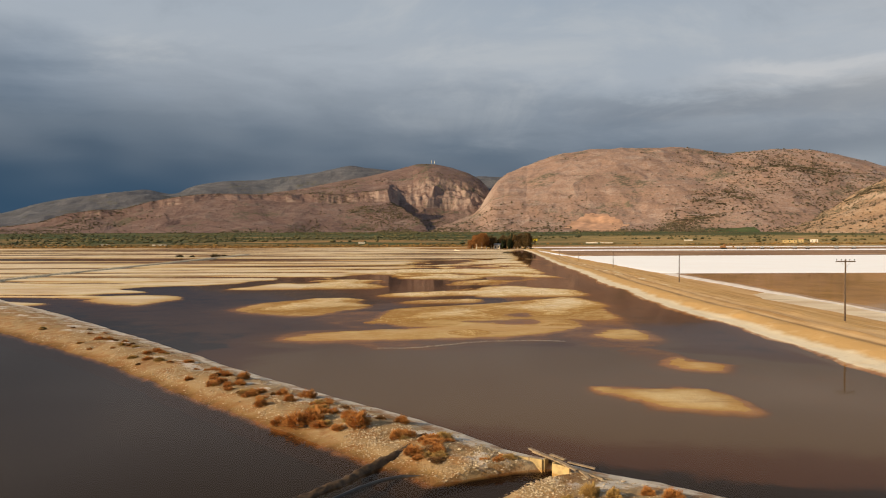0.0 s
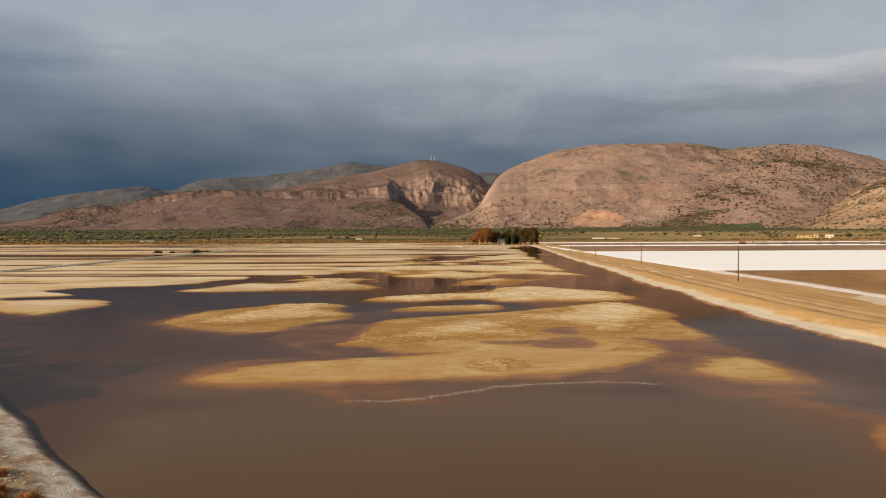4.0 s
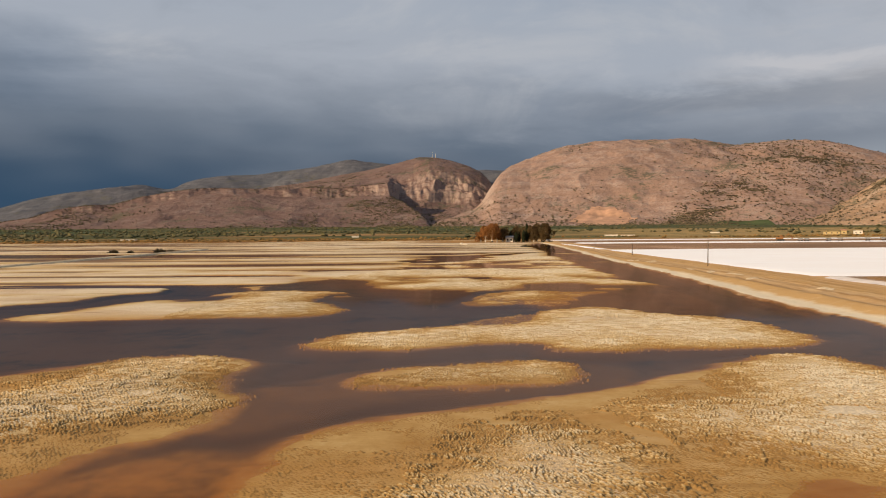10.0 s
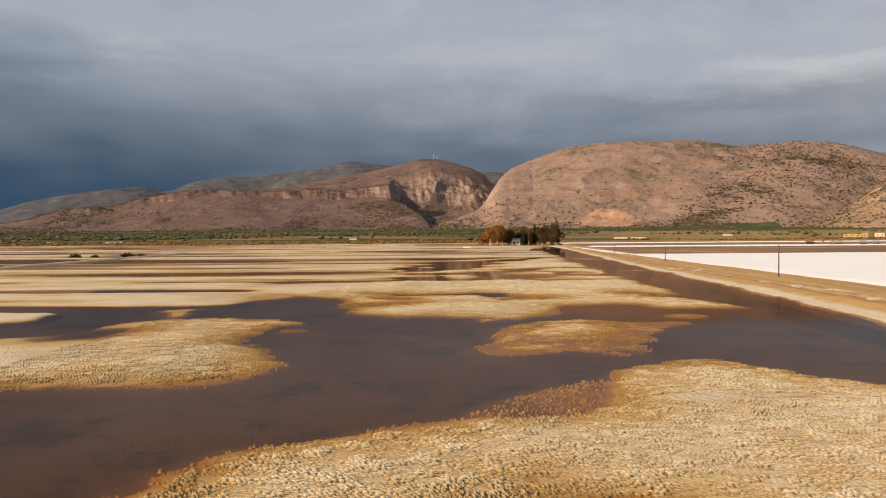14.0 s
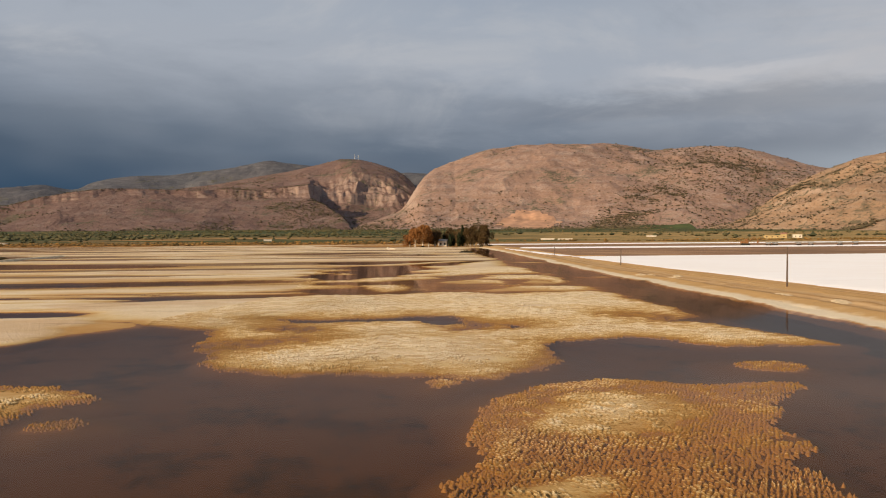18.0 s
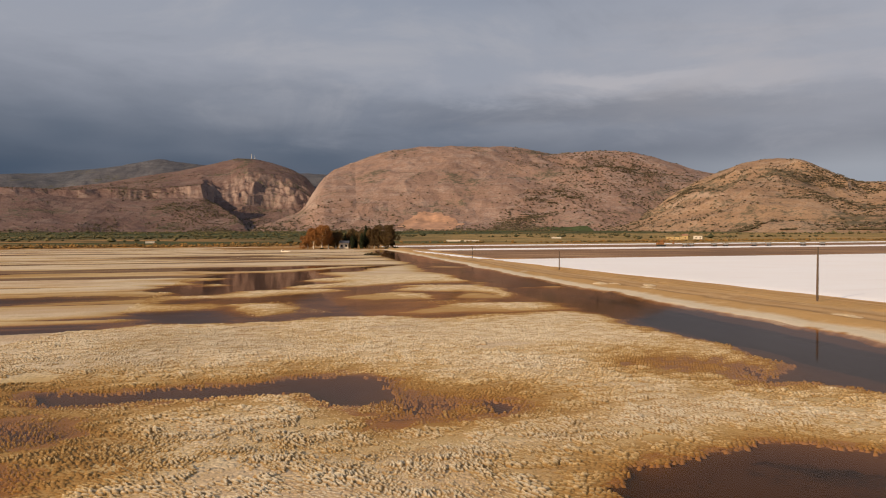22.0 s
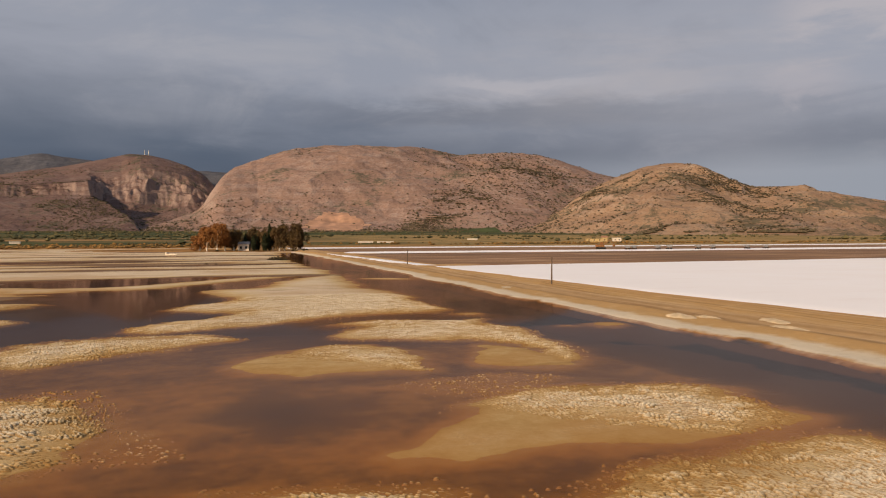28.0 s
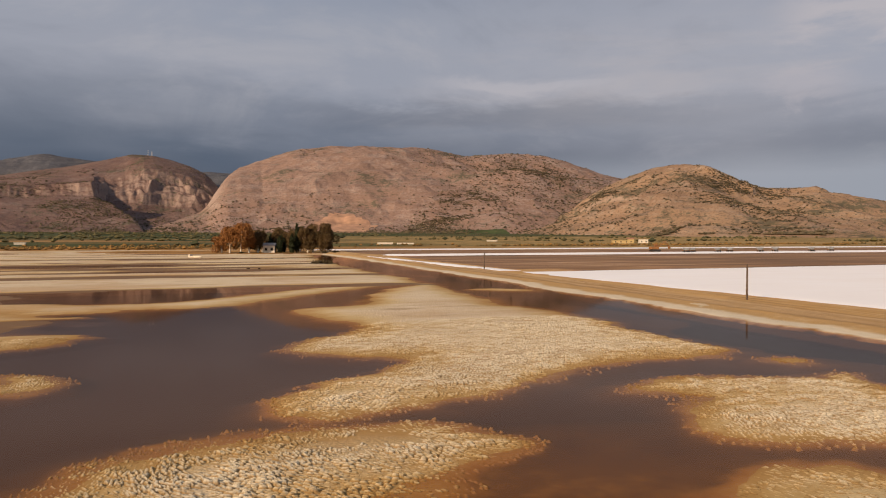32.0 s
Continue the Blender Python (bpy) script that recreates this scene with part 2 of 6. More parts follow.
c = n.ramp(patch, [(0.36, (0.33, 0.178, 0.050)), (0.48, (0.55, 0.375, 0.155)), (0.62, (0.68, 0.53, 0.31)), (0.82, (0.76, 0.66, 0.47))])
c = n.mix(n.math("MULTIPLY", n.ss(n.noise(n.mul(p, (0.8, 1.3, 1.0)), 1.1, 4.0, 0.65), 0.50, 0.66), 0.5), c, (0.36, 0.215, 0.075))
# amber algae stain on each lump's foot, with the gaps' shade painted in
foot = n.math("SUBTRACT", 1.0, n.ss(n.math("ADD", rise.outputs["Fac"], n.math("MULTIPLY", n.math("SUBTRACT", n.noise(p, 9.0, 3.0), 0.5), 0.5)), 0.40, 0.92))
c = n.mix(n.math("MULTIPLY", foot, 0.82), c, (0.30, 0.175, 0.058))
finish(n, c, 0.9, n.noise(p, 16.0, 3.0), 0.5, 0.04, 0.2)

# still brine: mirror by Fresnel over clear brown water
m_water, n = material("brine")
p = place(n)
ripple = n.node("ShaderNodeBump", Strength=0.015, Distance=0.02, Height=n.noise(n.mul(p, (1.0, 2.2, 1.0)), 1.6, 3.0, 0.5)).outputs[0]
gl = n.node("ShaderNodeBsdfGlossy", Color=(0.71, 0.625, 0.575, 1), Roughness=0.05, Normal=ripple)
tr = n.node("ShaderNodeBsdfTransparent", Color=(0.94, 0.82, 0.67, 1))
facing = n.node("ShaderNodeLayerWeight", Blend=0.5).outputs["Facing"]
fr = n.math("ADD", n.math("MULTIPLY", n.math("POWER", facing, 7.4), 0.98), 0.012)
mx = n.node("ShaderNodeMixShader", i0=fr, i1=tr.outputs[0], i2=gl.outputs[0])
n.node("ShaderNodeOutputMaterial", Surface=mx.outputs[0])

# embankment: u runs from the brine's edge across the track in metres
m_bank, n = material("embankment_earth")
uv = n.node("ShaderNodeUVMap").outputs[0]
p = place(n)
u = n.node("ShaderNodeSeparateXYZ", i0=uv).outputs[0]
wav = n.math("ADD", n.math("MULTIPLY", n.math("SUBTRACT", n.noise(p, 0.10, 4.0, 0.6), 0.5), 3.0), n.math("MULTIPLY", n.math("SUBTRACT", n.noise(p, 0.9, 4.0), 0.5), 1.0))
uu = n.math("MULTIPLY", n.math("ADD", n.math("ADD", u, wav), 2.0), 1.0 / 30.0)
c = n.ramp(uu, [(0.0, (0.018, 0.010, 0.006)), (0.050, (0.030, 0.016, 0.008)), (0.066, (0.32, 0.17, 0.055)), (0.084, (0.62, 0.55, 0.42)), (0.135, (0.64, 0.55, 0.40)), (0.165, (0.47, 0.30, 0.125)), (0.235, (0.46, 0.29, 0.115)),
                (0.262, (0.24, 0.15, 0.075)), (0.30, (0.46, 0.32, 0.17)), (0.345, (0.34, 0.215, 0.10)), (0.385, (0.47, 0.33, 0.18)), (0.44, (0.50, 0.315, 0.125)),
                (0.56, (0.49, 0.30, 0.115)), (0.66, (0.46, 0.275, 0.11)), (0.80, (0.50, 0.32, 0.155)), (0.90, (0.40, 0.24, 0.12)), (0.96, (0.30, 0.19, 0.12))])
c = n.mix(n.math("MULTIPLY", n.ss(n.noise(p, 0.35, 5.0, 0.65), 0.52, 0.72), 0.45), c, (0.66, 0.50, 0.29))
c = n.mix(n.math("MULTIPLY", n.ss(n.noise(p, 2.2, 5.0, 0.65), 0.5, 0.8), 0.3), c, (0.24, 0.135, 0.045))
rut = n.noise(n.mul(uv, (1.1, 0.035, 1.0)), 1.0, 4.0, 0.6)
c = n.mix(n.math("MULTIPLY", n.math("MULTIPLY", n.ss(rut, 0.53, 0.62), n.ss(u, 5.0, 7.0)), 0.62), c, (0.22, 0.115, 0.042))
c = n.mix(n.math("MULTIPLY", n.math("MULTIPLY", n.math("SUBTRACT", 1.0, n.ss(rut, 0.38, 0.46)), n.ss(u, 5.0, 7.0)), 0.40), c, (0.64, 0.49, 0.30))
c = n.mix(n.math("MULTIPLY", n.ss(u, 2.0, 5.0), 0.26), c, (0.62, 0.35, 0.115))
finish(n, c, 0.95, n.noise(p, 3.0, 6.0, 0.7), 0.5, 0.2, 0.2)

# harvested salt pan, white with faint grey and rose pans
m_salt, n = material("salt_sheet")
p = place(n)
c = n.mix(n.ss(n.noise(p, 0.05, 4.0), 0.35, 0.7), (0.945, 0.935, 0.93), (0.96, 0.96, 0.965))
c = n.mix(n.math("MULTIPLY", n.ss(n.noise(n.mul(p, (0.3, 1.0, 1.0)), 0.25, 4.0), 0.5, 0.8), 0.15), c, (0.74, 0.67, 0.63))
finish(n, c, 0.75, n.noise(p, 4.0, 4.0), 0.25, 0.05, 0.3)

m_brown, n = material("drained_pan_mud")
p = place(n)
s = n.noise(n.mul(p, (0.10, 1.0, 1.0)), 0.16, 5.0, 0.65)
c = n.ramp(s, [(0.30, (0.13, 0.070, 0.034)), (0.48, (0.22, 0.120, 0.055)), (0.60, (0.36, 0.205, 0.095)), (0.70, (0.56, 0.40, 0.26))])
finish(n, c, 0.8, n.noise(p, 2.0, 3.0), 0.3, 0.05, 0.3)

# plain below the hills: ochre fallow, olive and green fields
m_plain, n = material("plain_fields")
p = place(n)
s = n.noise(n.mul(p, (0.30, 1.0, 1.0)), 0.009, 6.0, 0.65)
c = n.ramp(s, [(0.36, (0.34, 0.20, 0.080)), (0.43, (0.17, 0.115, 0.045)), (0.47, (0.050, 0.056, 0.022)), (0.54, (0.070, 0.082, 0.028)), (0.60, (0.28, 0.175, 0.070)), (0.66, (0.080, 0.072, 0.030)), (0.72, (0.24, 0.15, 0.06))])
near = n.ss(n.math("ADD", n.node("ShaderNodeSeparateXYZ", i0=p).outputs[1], n.math("MULTIPLY", n.noise(p, 0.02, 3.0), 60.0)), 700.0, 790.0)
c = n.mix(near, n.mix(n.ss(n.noise(p, 0.05, 4.0), 0.4, 0.65), (0.40, 0.215, 0.065), (0.20, 0.105, 0.034)), c)
rows_y = n.node("ShaderNodeSeparateXYZ", i0=p).outputs[1]
field = n.noise(n.mul(p, (0.22, 1.0, 1.0)), 0.0065, 4.0, 0.5)
c = n.mix(n.math("MULTIPLY", n.math("MULTIPLY", n.ss(n.math("ADD", rows_y, n.math("MULTIPLY", field, 500.0)), 1350.0, 1600.0), n.ss(field, 0.40, 0.50)), 0.85), c, n.mix(n.noise(p, 0.05, 4.0), (0.038, 0.060, 0.020), (0.062, 0.078, 0.032)))
dry = n.ss(n.math("ADD", n.node("ShaderNodeSeparateXYZ", i0=p).outputs[0], n.math("MULTIPLY", n.noise(p, 0.01, 4.0), 300.0)), 200.0, 420.0)
c = n.mix(n.math("MULTIPLY", n.math("MULTIPLY", dry, n.math("SUBTRACT", 1.0, n.ss(rows_y, 1250.0, 1500.0))), 0.75), c, n.mix(n.ss(n.noise(p, 0.03, 5.0, 0.65), 0.42, 0.6), (0.46, 0.30, 0.12), (0.22, 0.17, 0.065)))
finish(n, c, 0.95, n.noise(p, 0.3, 4.0), 0.5, 0.6, 0.1)


def hill_material(name, soil, rock, bare, green=1.17):
    """Dry limestone hillside: thin red-brown soil, pale rock on steep ground, low scrub."""
    m, n = material(name)
    p = place(n)
    g = n.node("ShaderNodeNewGeometry")
    up = n.node("ShaderNodeSeparateXYZ", i0=g.outputs["True Normal"]).outputs[2]
    big, mid, small = n.noise(p, 0.0035, 6.0, 0.6), n.noise(p, 0.016, 6.0, 0.65), n.noise(p, 0.075, 6.0, 0.75)
    c = n.mix(n.ss(big, 0.35, 0.65), soil, bare)
    # rough outcrops in broken level ledges
    ledge = n.noise(n.mul(p, (0.35, 0.35, 3.2)), 0.020, 6.0, 0.7, 0.6)
    stony = n.ss(n.math("ADD", n.math("MULTIPLY", mid, 0.6), n.math("ADD", n.math("MULTIPLY", small, 0.7), n.math("MULTIPLY", ledge, 0.5))), 0.84, 1.08)
    c = n.mix(n.math("MULTIPLY", stony, 0.48), c, rock)
    c = n.mix(n.math("MULTIPLY", n.ss(n.noise(p, 0.16, 3.0, 0.7), 0.545, 0.63), 0.50), c, tuple(0.36 * v for v in soil))
    steep = n.math("SUBTRACT", 1.0, n.ss(n.math("ADD", up, n.math("MULTIPLY", n.math("SUBTRACT", mid, 0.5), 0.35)), 0.60, 0.80))
    streaks = n.noise(n.mul(p, (1.0, 1.0, 0.7)), 0.028, 6.0, 0.7, 0.5)
    c = n.mix(steep, c, n.mix(n.ss(streaks, 0.36, 0.64), n.mix(0.5, rock, soil), n.mix(0.5, tuple(0.85 * v for v in rock), (0.36, 0.25, 0.19))))
    stand = n.noise(n.mul(p, (1.0, 1.0, 0.6)), 0.0048, 5.0, 0.6)
    scrub = n.ss(n.math("ADD", n.math("ADD", n.math("MULTIPLY", small, 0.8), n.math("MULTIPLY", mid, 0.5)), n.math("MULTIPLY", stand, 0.9)), green, green + 0.13)
    c = n.mix(n.math("MULTIPLY", scrub, 0.8), c, (0.075, 0.074, 0.045))
    finish(n, c, 0.95, n.math("ADD", mid, n.math("MULTIPLY", small, 0.6)), 0.7, 7.0, 0.1)
    return m


# massif and spur: colours darkened to hold a cloud's shadow
m_massif = hill_material("red_limestone_cloud_shade", (0.140, 0.089, 0.077), (0.28, 0.222, 0.198), (0.180, 0.115, 0.096))
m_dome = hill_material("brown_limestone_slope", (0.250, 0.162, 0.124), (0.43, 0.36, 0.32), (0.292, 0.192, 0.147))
m_hill = hill_material("dry_grass_slope", (0.265, 0.172, 0.112), (0.45, 0.36, 0.28), (0.335, 0.220, 0.135), 1.11)
# far ridge: the haze of distance is painted in as blue-grey colour
m_far = hill_material("far_slope_haze_tint", (0.078, 0.083, 0.098), (0.20, 0.195, 0.205), (0.094, 0.094, 0.107))


def leaf_material(name, a, b):
    m, n = material(name)
    rnd = n.node("ShaderNodeNewGeometry").outputs["Random Per Island"]
    c = n.mix(rnd, a, b)
    finish(n, c, 0.8, None, spec=0.15)
    return m


m_scrub = leaf_material("evergreen_scrub", (0.066, 0.056, 0.032), (0.135, 0.104, 0.060))
m_olive = leaf_material("olive_foliage", (0.050, 0.055, 0.026), (0.145, 0.120, 0.050))
m_shore = leaf_material("shore_scrub_foliage", (0.075, 0.060, 0.022), (0.30, 0.16, 0.045))
m_rust = leaf_material("rust_glasswort", (0.34, 0.125, 0.030), (0.56, 0.28, 0.085))
m_straw = leaf_material("straw_grass", (0.36, 0.22, 0.065), (0.50, 0.34, 0.13))
m_euc = leaf_material("eucalyptus_foliage", (0.055, 0.040, 0.018), (0.150, 0.090, 0.036))
m_euc_red = leaf_material("rusty_foliage", (0.17, 0.072, 0.022), (0.33, 0.150, 0.048))
m_cyp = leaf_material("cypress_foliage", (0.022, 0.030, 0.014), (0.045, 0.052, 0.024))
m_bark = plain("pale_bark", (0.34, 0.25, 0.17), 0.3, 2.0)
m_wood = plain("weathered_pole_wood", (0.10, 0.070, 0.048), 0.3, 3.0)
m_plank = plain("bleached_plank", (0.27, 0.20, 0.125), 0.35, 4.0)
m_conc = plain("yellowed_concrete", (0.46, 0.34, 0.16), 0.25, 2.5)
m_stone = plain("pale_rubble", (0.52, 0.41, 0.26), 0.35, 1.2)
m_liner = plain("black_pond_liner", (0.030, 0.030, 0.032), 0.3, 2.0, 0.55)
m_white = plain("limewashed_wall", (0.62, 0.56, 0.47), 0.10, 1.0)
m_grey = plain("grey_render", (0.34, 0.32, 0.31), 0.15, 1.0)
m_tile = plain("faded_roof_tile", (0.34, 0.18, 0.11), 0.2, 1.5)
m_dark = plain("dark_opening", (0.03, 0.028, 0.025), 0.2, 2.0)
m_rustm = plain("rusted_steel", (0.26, 0.12, 0.045), 0.3, 2.0, 0.7, 0.2)
m_glass = plain("insulator_glass", (0.12, 0.16, 0.14), 0.1, 5.0, 0.2)
m_yellow = plain("yellow_glint_colour", (0.72, 0.55, 0.03), 0.08, 2.0, 0.5)
m_steelg = plain("galvanised_steel", (0.38, 0.38, 0.37), 0.15, 3.0, 0.5, 0.6)

# ---- shape helpers ----
rng = np.random.default_rng(7)


def vnoise(x, y, seed=0):
    """Smooth lattice noise, 0 to 1."""
    xi, yi = np.floor(x).astype(np.int64), np.floor(y).astype(np.int64)
    fx, fy = x - xi, y - yi
    fx, fy = fx * fx * fx * (fx * (fx * 6 - 15) + 10), fy * fy * fy * (fy * (fy * 6 - 15) + 10)

    def at(i, j):
        h = (i * 374761393 + j * 668265263 + seed * 974711) & 0x7FFFFFFF
        h = ((h ^ (h >> 13)) * 1274126177) & 0x7FFFFFFF
        return ((h ^ (h >> 16)) & 0xFFFF) / 65535.0

    a = at(xi, yi) * (1 - fx) + at(xi + 1, yi) * fx
    b = at(xi, yi + 1) * (1 - fx) + at(xi + 1, yi + 1) * fx
    return a * (1 - fy) + b * fy


def fbm(x, y, seed=0, octaves=4, gain=0.5):
    total, amp, norm = 0.0, 1.0, 0.0
    for k in range(octaves):
        total = total + amp * vnoise(x * 2.03 ** k + 17.3 * k, y * 2.03 ** k - 9.1 * k, seed + k)
        norm += amp
        amp *= gain
    return total / norm


def ridged(x, y, seed=0, octaves=4):
    total, amp, norm = 0.0, 1.0, 0.0
    for k in range(octaves):
        total = total + amp * (1 - np.abs(2 * vnoise(x * 2.1 ** k + 5.7 * k, y * 2.1 ** k + 3.3 * k, seed + k) - 1))
        norm += amp
        amp *= 0.5
    return total / norm


def mesh_of(name, verts, faces, mat, smooth=True):
    """A mesh from arrays; faces all have the same number of corners."""
    verts, faces = np.asarray(verts, np.float32), np.asarray(faces, np.int32)
    me = bpy.data.meshes.new(name)
    k = faces.shape[1]
    me.vertices.add(len(verts))
    me.vertices.foreach_set("co", verts.ravel())
    me.loops.add(faces.size)
    me.loops.foreach_set("vertex_index", faces.ravel())
    me.polygons.add(len(faces))
    me.polygons.foreach_set("loop_start", np.arange(0, faces.size, k, dtype=np.int32))
    me.polygons.foreach_set("use_smooth", np.full(len(faces), smooth))
    me.materials.append(mat)
    me.update()
    me.validate()
    return me


def grid_faces(ny, nx):
    i = np.arange(ny * nx).reshape(ny, nx)
    return np.stack([i[:-1, :-1].ravel(), i[:-1, 1:].ravel(), i[1:, 1:].ravel(), i[1:, :-1].ravel()], 1)


def part(name, bm, mat, parent=None, label=""):
    """Links a bmesh as one mesh object under a thing or a part."""
    me = bpy.data.meshes.new(name)
    bm.to_mesh(me)
    bm.free()
    me.materials.append(mat)
    ob = new(name, me)
    if parent:
        ob.parent = parent
    if label:
        ob["label"] = label
    return ob


def box(bm, x0, y0, z0, x1, y1, z1, m=None, bevel=0.0):
    r = bmesh.ops.create_cube(bm, size=1.0)
    mat = Matrix.Translation(((x0 + x1) / 2, (y0 + y1) / 2, (z0 + z1) / 2)) @ Matrix.Diagonal((x1 - x0, y1 - y0, z1 - z0, 1))
    bmesh.ops.transform(bm, matrix=(m or Matrix()) @ mat, verts=r["verts"])
    if bevel:
        edges = list({e for v in r["verts"] for e in v.link_edges})
        bmesh.ops.bevel(bm, geom=edges, offset=bevel, segments=1, affect="EDGES")
    return bm


def rod(bm, a, b, r0, r1, seg=8):
    a, b = Vector(a), Vector(b)
    q = (b - a).to_track_quat("Z", "Y").to_matrix().to_4x4()
    bmesh.ops.create_cone(bm, cap_ends=True, segments=seg, radius1=r0, radius2=r1, depth=(b - a).length,
                          matrix=Matrix.Translation((a + b) / 2) @ q)
    return bm


# ---- the pan: where mud banks stand out of the brine ----
SHAPES = []        # in order: each adds to or cuts into what stands before it


def rounded(corners):
    """An outline with its corners cut twice."""
    p = np.array(corners)
    for _ in range(2):
        q = np.roll(p, -1, 0)
        p = np.stack([0.75 * p + 0.25 * q, 0.25 * p + 0.75 * q], 1).reshape(-1, 2)
    return p


def bank(*corners):
    """A dry bank with a crust of salt nodules."""
    SHAPES.append((rounded(corners), 9.0, 1.0))


def reef(*corners):
    """A bank at the water's level whose nodules stand out of it."""
    SHAPES.append((rounded(corners), -0.28, 1.0))


def flat(*corners):
    """A smooth wet bank hardly above the water."""
    SHAPES.append((rounded(corners), 0.9, 0.0))


def sandbar(*corners, top=1.4):
    """A smooth bare bank that has just fallen dry."""
    SHAPES.append((rounded(corners), top, 0.0))


def shoal(*corners):
    """A bank that stays just under water."""
    SHAPES.append((rounded(corners), -0.6 if corners[0][1] < 200 else -0.8, 0.0))


def pool(*corners):
    """Open brine cut into the banks."""
    SHAPES.append((rounded(corners), 0.0, -0.55))


def hollow(*corners):
    """A shallow wet dip in a bank."""
    SHAPES.append((rounded(corners), 0.0, -0.15))


shoal((8.1, 55.7), (11.8, 56.1), (18.7, 53.5), (20.3, 45.1), (16.0, 44.9), (11.9, 47.8), (8.5, 51.3))
sandbar((10.8, 53.2), (13.7, 53.3), (18.3, 52.3), (19.7, 49.7), (20.1, 45.1), (18.9, 44.4), (16.2, 45.4), (14.1, 46.5), (12.3, 49.1), top=2.3)
shoal((18.1, 72.6), (21.4, 67.1), (21.4, 59.2), (18.9, 59.3), (15.4, 63.6))
shoal((14.3, 89.4), (18.2, 89.3), (22.7, 74.8), (17.8, 71.7), (14.0, 74.2))
sandbar((17.0, 85.5), (21.4, 86.5), (22.7, 82.2), (22.4, 75.4), (19.0, 75.4), (16.3, 77.7))
flat((19.6, 64.6), (21.9, 66.4), (21.7, 61.5), (21.2, 58.7), (19.8, 60.0), (19.1, 62.1))
shoal((-17.4, 77.6), (-16.4, 83.7), (-10.4, 86.1), (-5.7, 87.3), (6.5, 93.9), (19.8, 95.5), (22.4, 86.7), (17.8, 78.9), (15.0, 81.4), (11.3, 78.6), (5.8, 76.3),
      (1.0, 73.0), (-2.8, 71.2), (-6.2, 71.3), (-6.2, 73.1), (-9.8, 75.9), (-13.3, 76.3))
sandbar((-17.4, 78.2), (-16.3, 80.5), (-14.1, 82.8), (-10.2, 85.3), (-5.6, 86.2), (-0.8, 87.5), (2.8, 93.1), (10.3, 94.8), (17.2, 95.6), (16.7, 88.4), (14.1, 83.7),
        (10.7, 80.5), (6.4, 78.7), (1.4, 77.4), (-3.2, 76.9), (-10.0, 76.5), (-13.5, 76.7), (-16.4, 77.5))
shoal((-16.7, 98.6), (-13.4, 106.5), (-5.2, 106.8), (-0.7, 96.2), (1.1, 87.4), (-6.8, 86.2), (-10.2, 87.8), (-13.0, 92.7))
flat((-9.6, 95.5), (-8.4, 103.4), (-6.5, 112.0), (2.1, 114.2), (12.2, 121.6), (18.0, 126.6), (26.0, 123.4), (23.0, 104.9), (23.4, 95.1), (19.8, 93.1), (16.1, 95.6),
     (6.3, 93.0), (1.1, 87.4), (-3.9, 87.6), (-6.7, 89.9))
bank((-9.6, 94.8), (-7.6, 97.5), (-5.1, 100.2), (-3.4, 105.4), (-1.0, 110.7), (2.6, 113.3), (5.5, 109.6), (7.6, 105.0), (7.9, 98.4), (6.4, 95.6), (3.1, 95.3),
     (-0.1, 94.5), (-3.2, 93.7), (-5.7, 91.6), (-8.1, 90.9), (-10.0, 91.7))
bank((0.5, 81.1), (1.8, 84.4), (4.0, 85.9), (6.5, 82.4), (4.2, 79.7), (1.9, 79.3))
bank((17.9, 126.1), (22.9, 128.0), (25.8, 118.5), (24.0, 109.7), (16.5, 97.3), (13.5, 99.2), (12.8, 103.6), (9.1, 105.0), (6.3, 112.2), (4.3, 113.3), (9.0, 116.4),
     (12.4, 117.4), (13.1, 121.3))
hollow((9.5, 101.9), (11.6, 103.3), (11.8, 99.7), (10.3, 98.3), (9.3, 99.8))
hollow((2.8, 93.4), (5.8, 93.2), (8.0, 94.4), (10.3, 95.1), (11.4, 93.7), (10.9, 91.3), (10.8, 89.8), (7.8, 90.8), (6.4, 92.1), (4.6, 92.5))
flat((-32.2, 107.7), (-30.1, 117.1), (-27.8, 123.0), (-18.7, 128.7), (-14.1, 126.8), (-13.7, 123.1), (-17.2, 120.5), (-11.9, 114.9), (-11.4, 109.8), (-14.7, 106.9),
     (-16.3, 103.5), (-18.0, 100.2), (-21.0, 99.6))
shoal((-11.4, 115.0), (-10.0, 118.6), (-8.1, 118.9), (-4.8, 117.3), (-6.4, 114.9), (-8.9, 111.8), (-11.5, 110.2))
bank((-29.1, 107.9), (-24.6, 125.1), (-22.7, 128.3), (-17.5, 128.9), (-14.6, 126.1), (-13.6, 120.2), (-11.6, 115.8), (-12.3, 113.1), (-16.8, 108.4), (-21.3, 105.0),
     (-23.6, 104.1))
shoal((-7.6, 117.9), (-7.3, 122.7), (0.3, 127.0), (6.6, 126.3), (9.6, 123.3), (8.5, 120.5), (5.9, 118.5), (-1.3, 117.1), (-5.8, 116.2))
bank((-6.9, 120.4), (-4.1, 124.1), (0.3, 125.6), (3.9, 126.3), (6.4, 125.4), (7.0, 122.2), (6.0, 119.4), (3.5, 118.5), (0.1, 118.1), (-3.2, 118.0), (-5.7, 118.8))
reef((-0.2, 144.1), (1.8, 147.4), (3.9, 149.6), (7.9, 151.5), (6.8, 145.2), (4.2, 143.4), (1.4, 143.3))
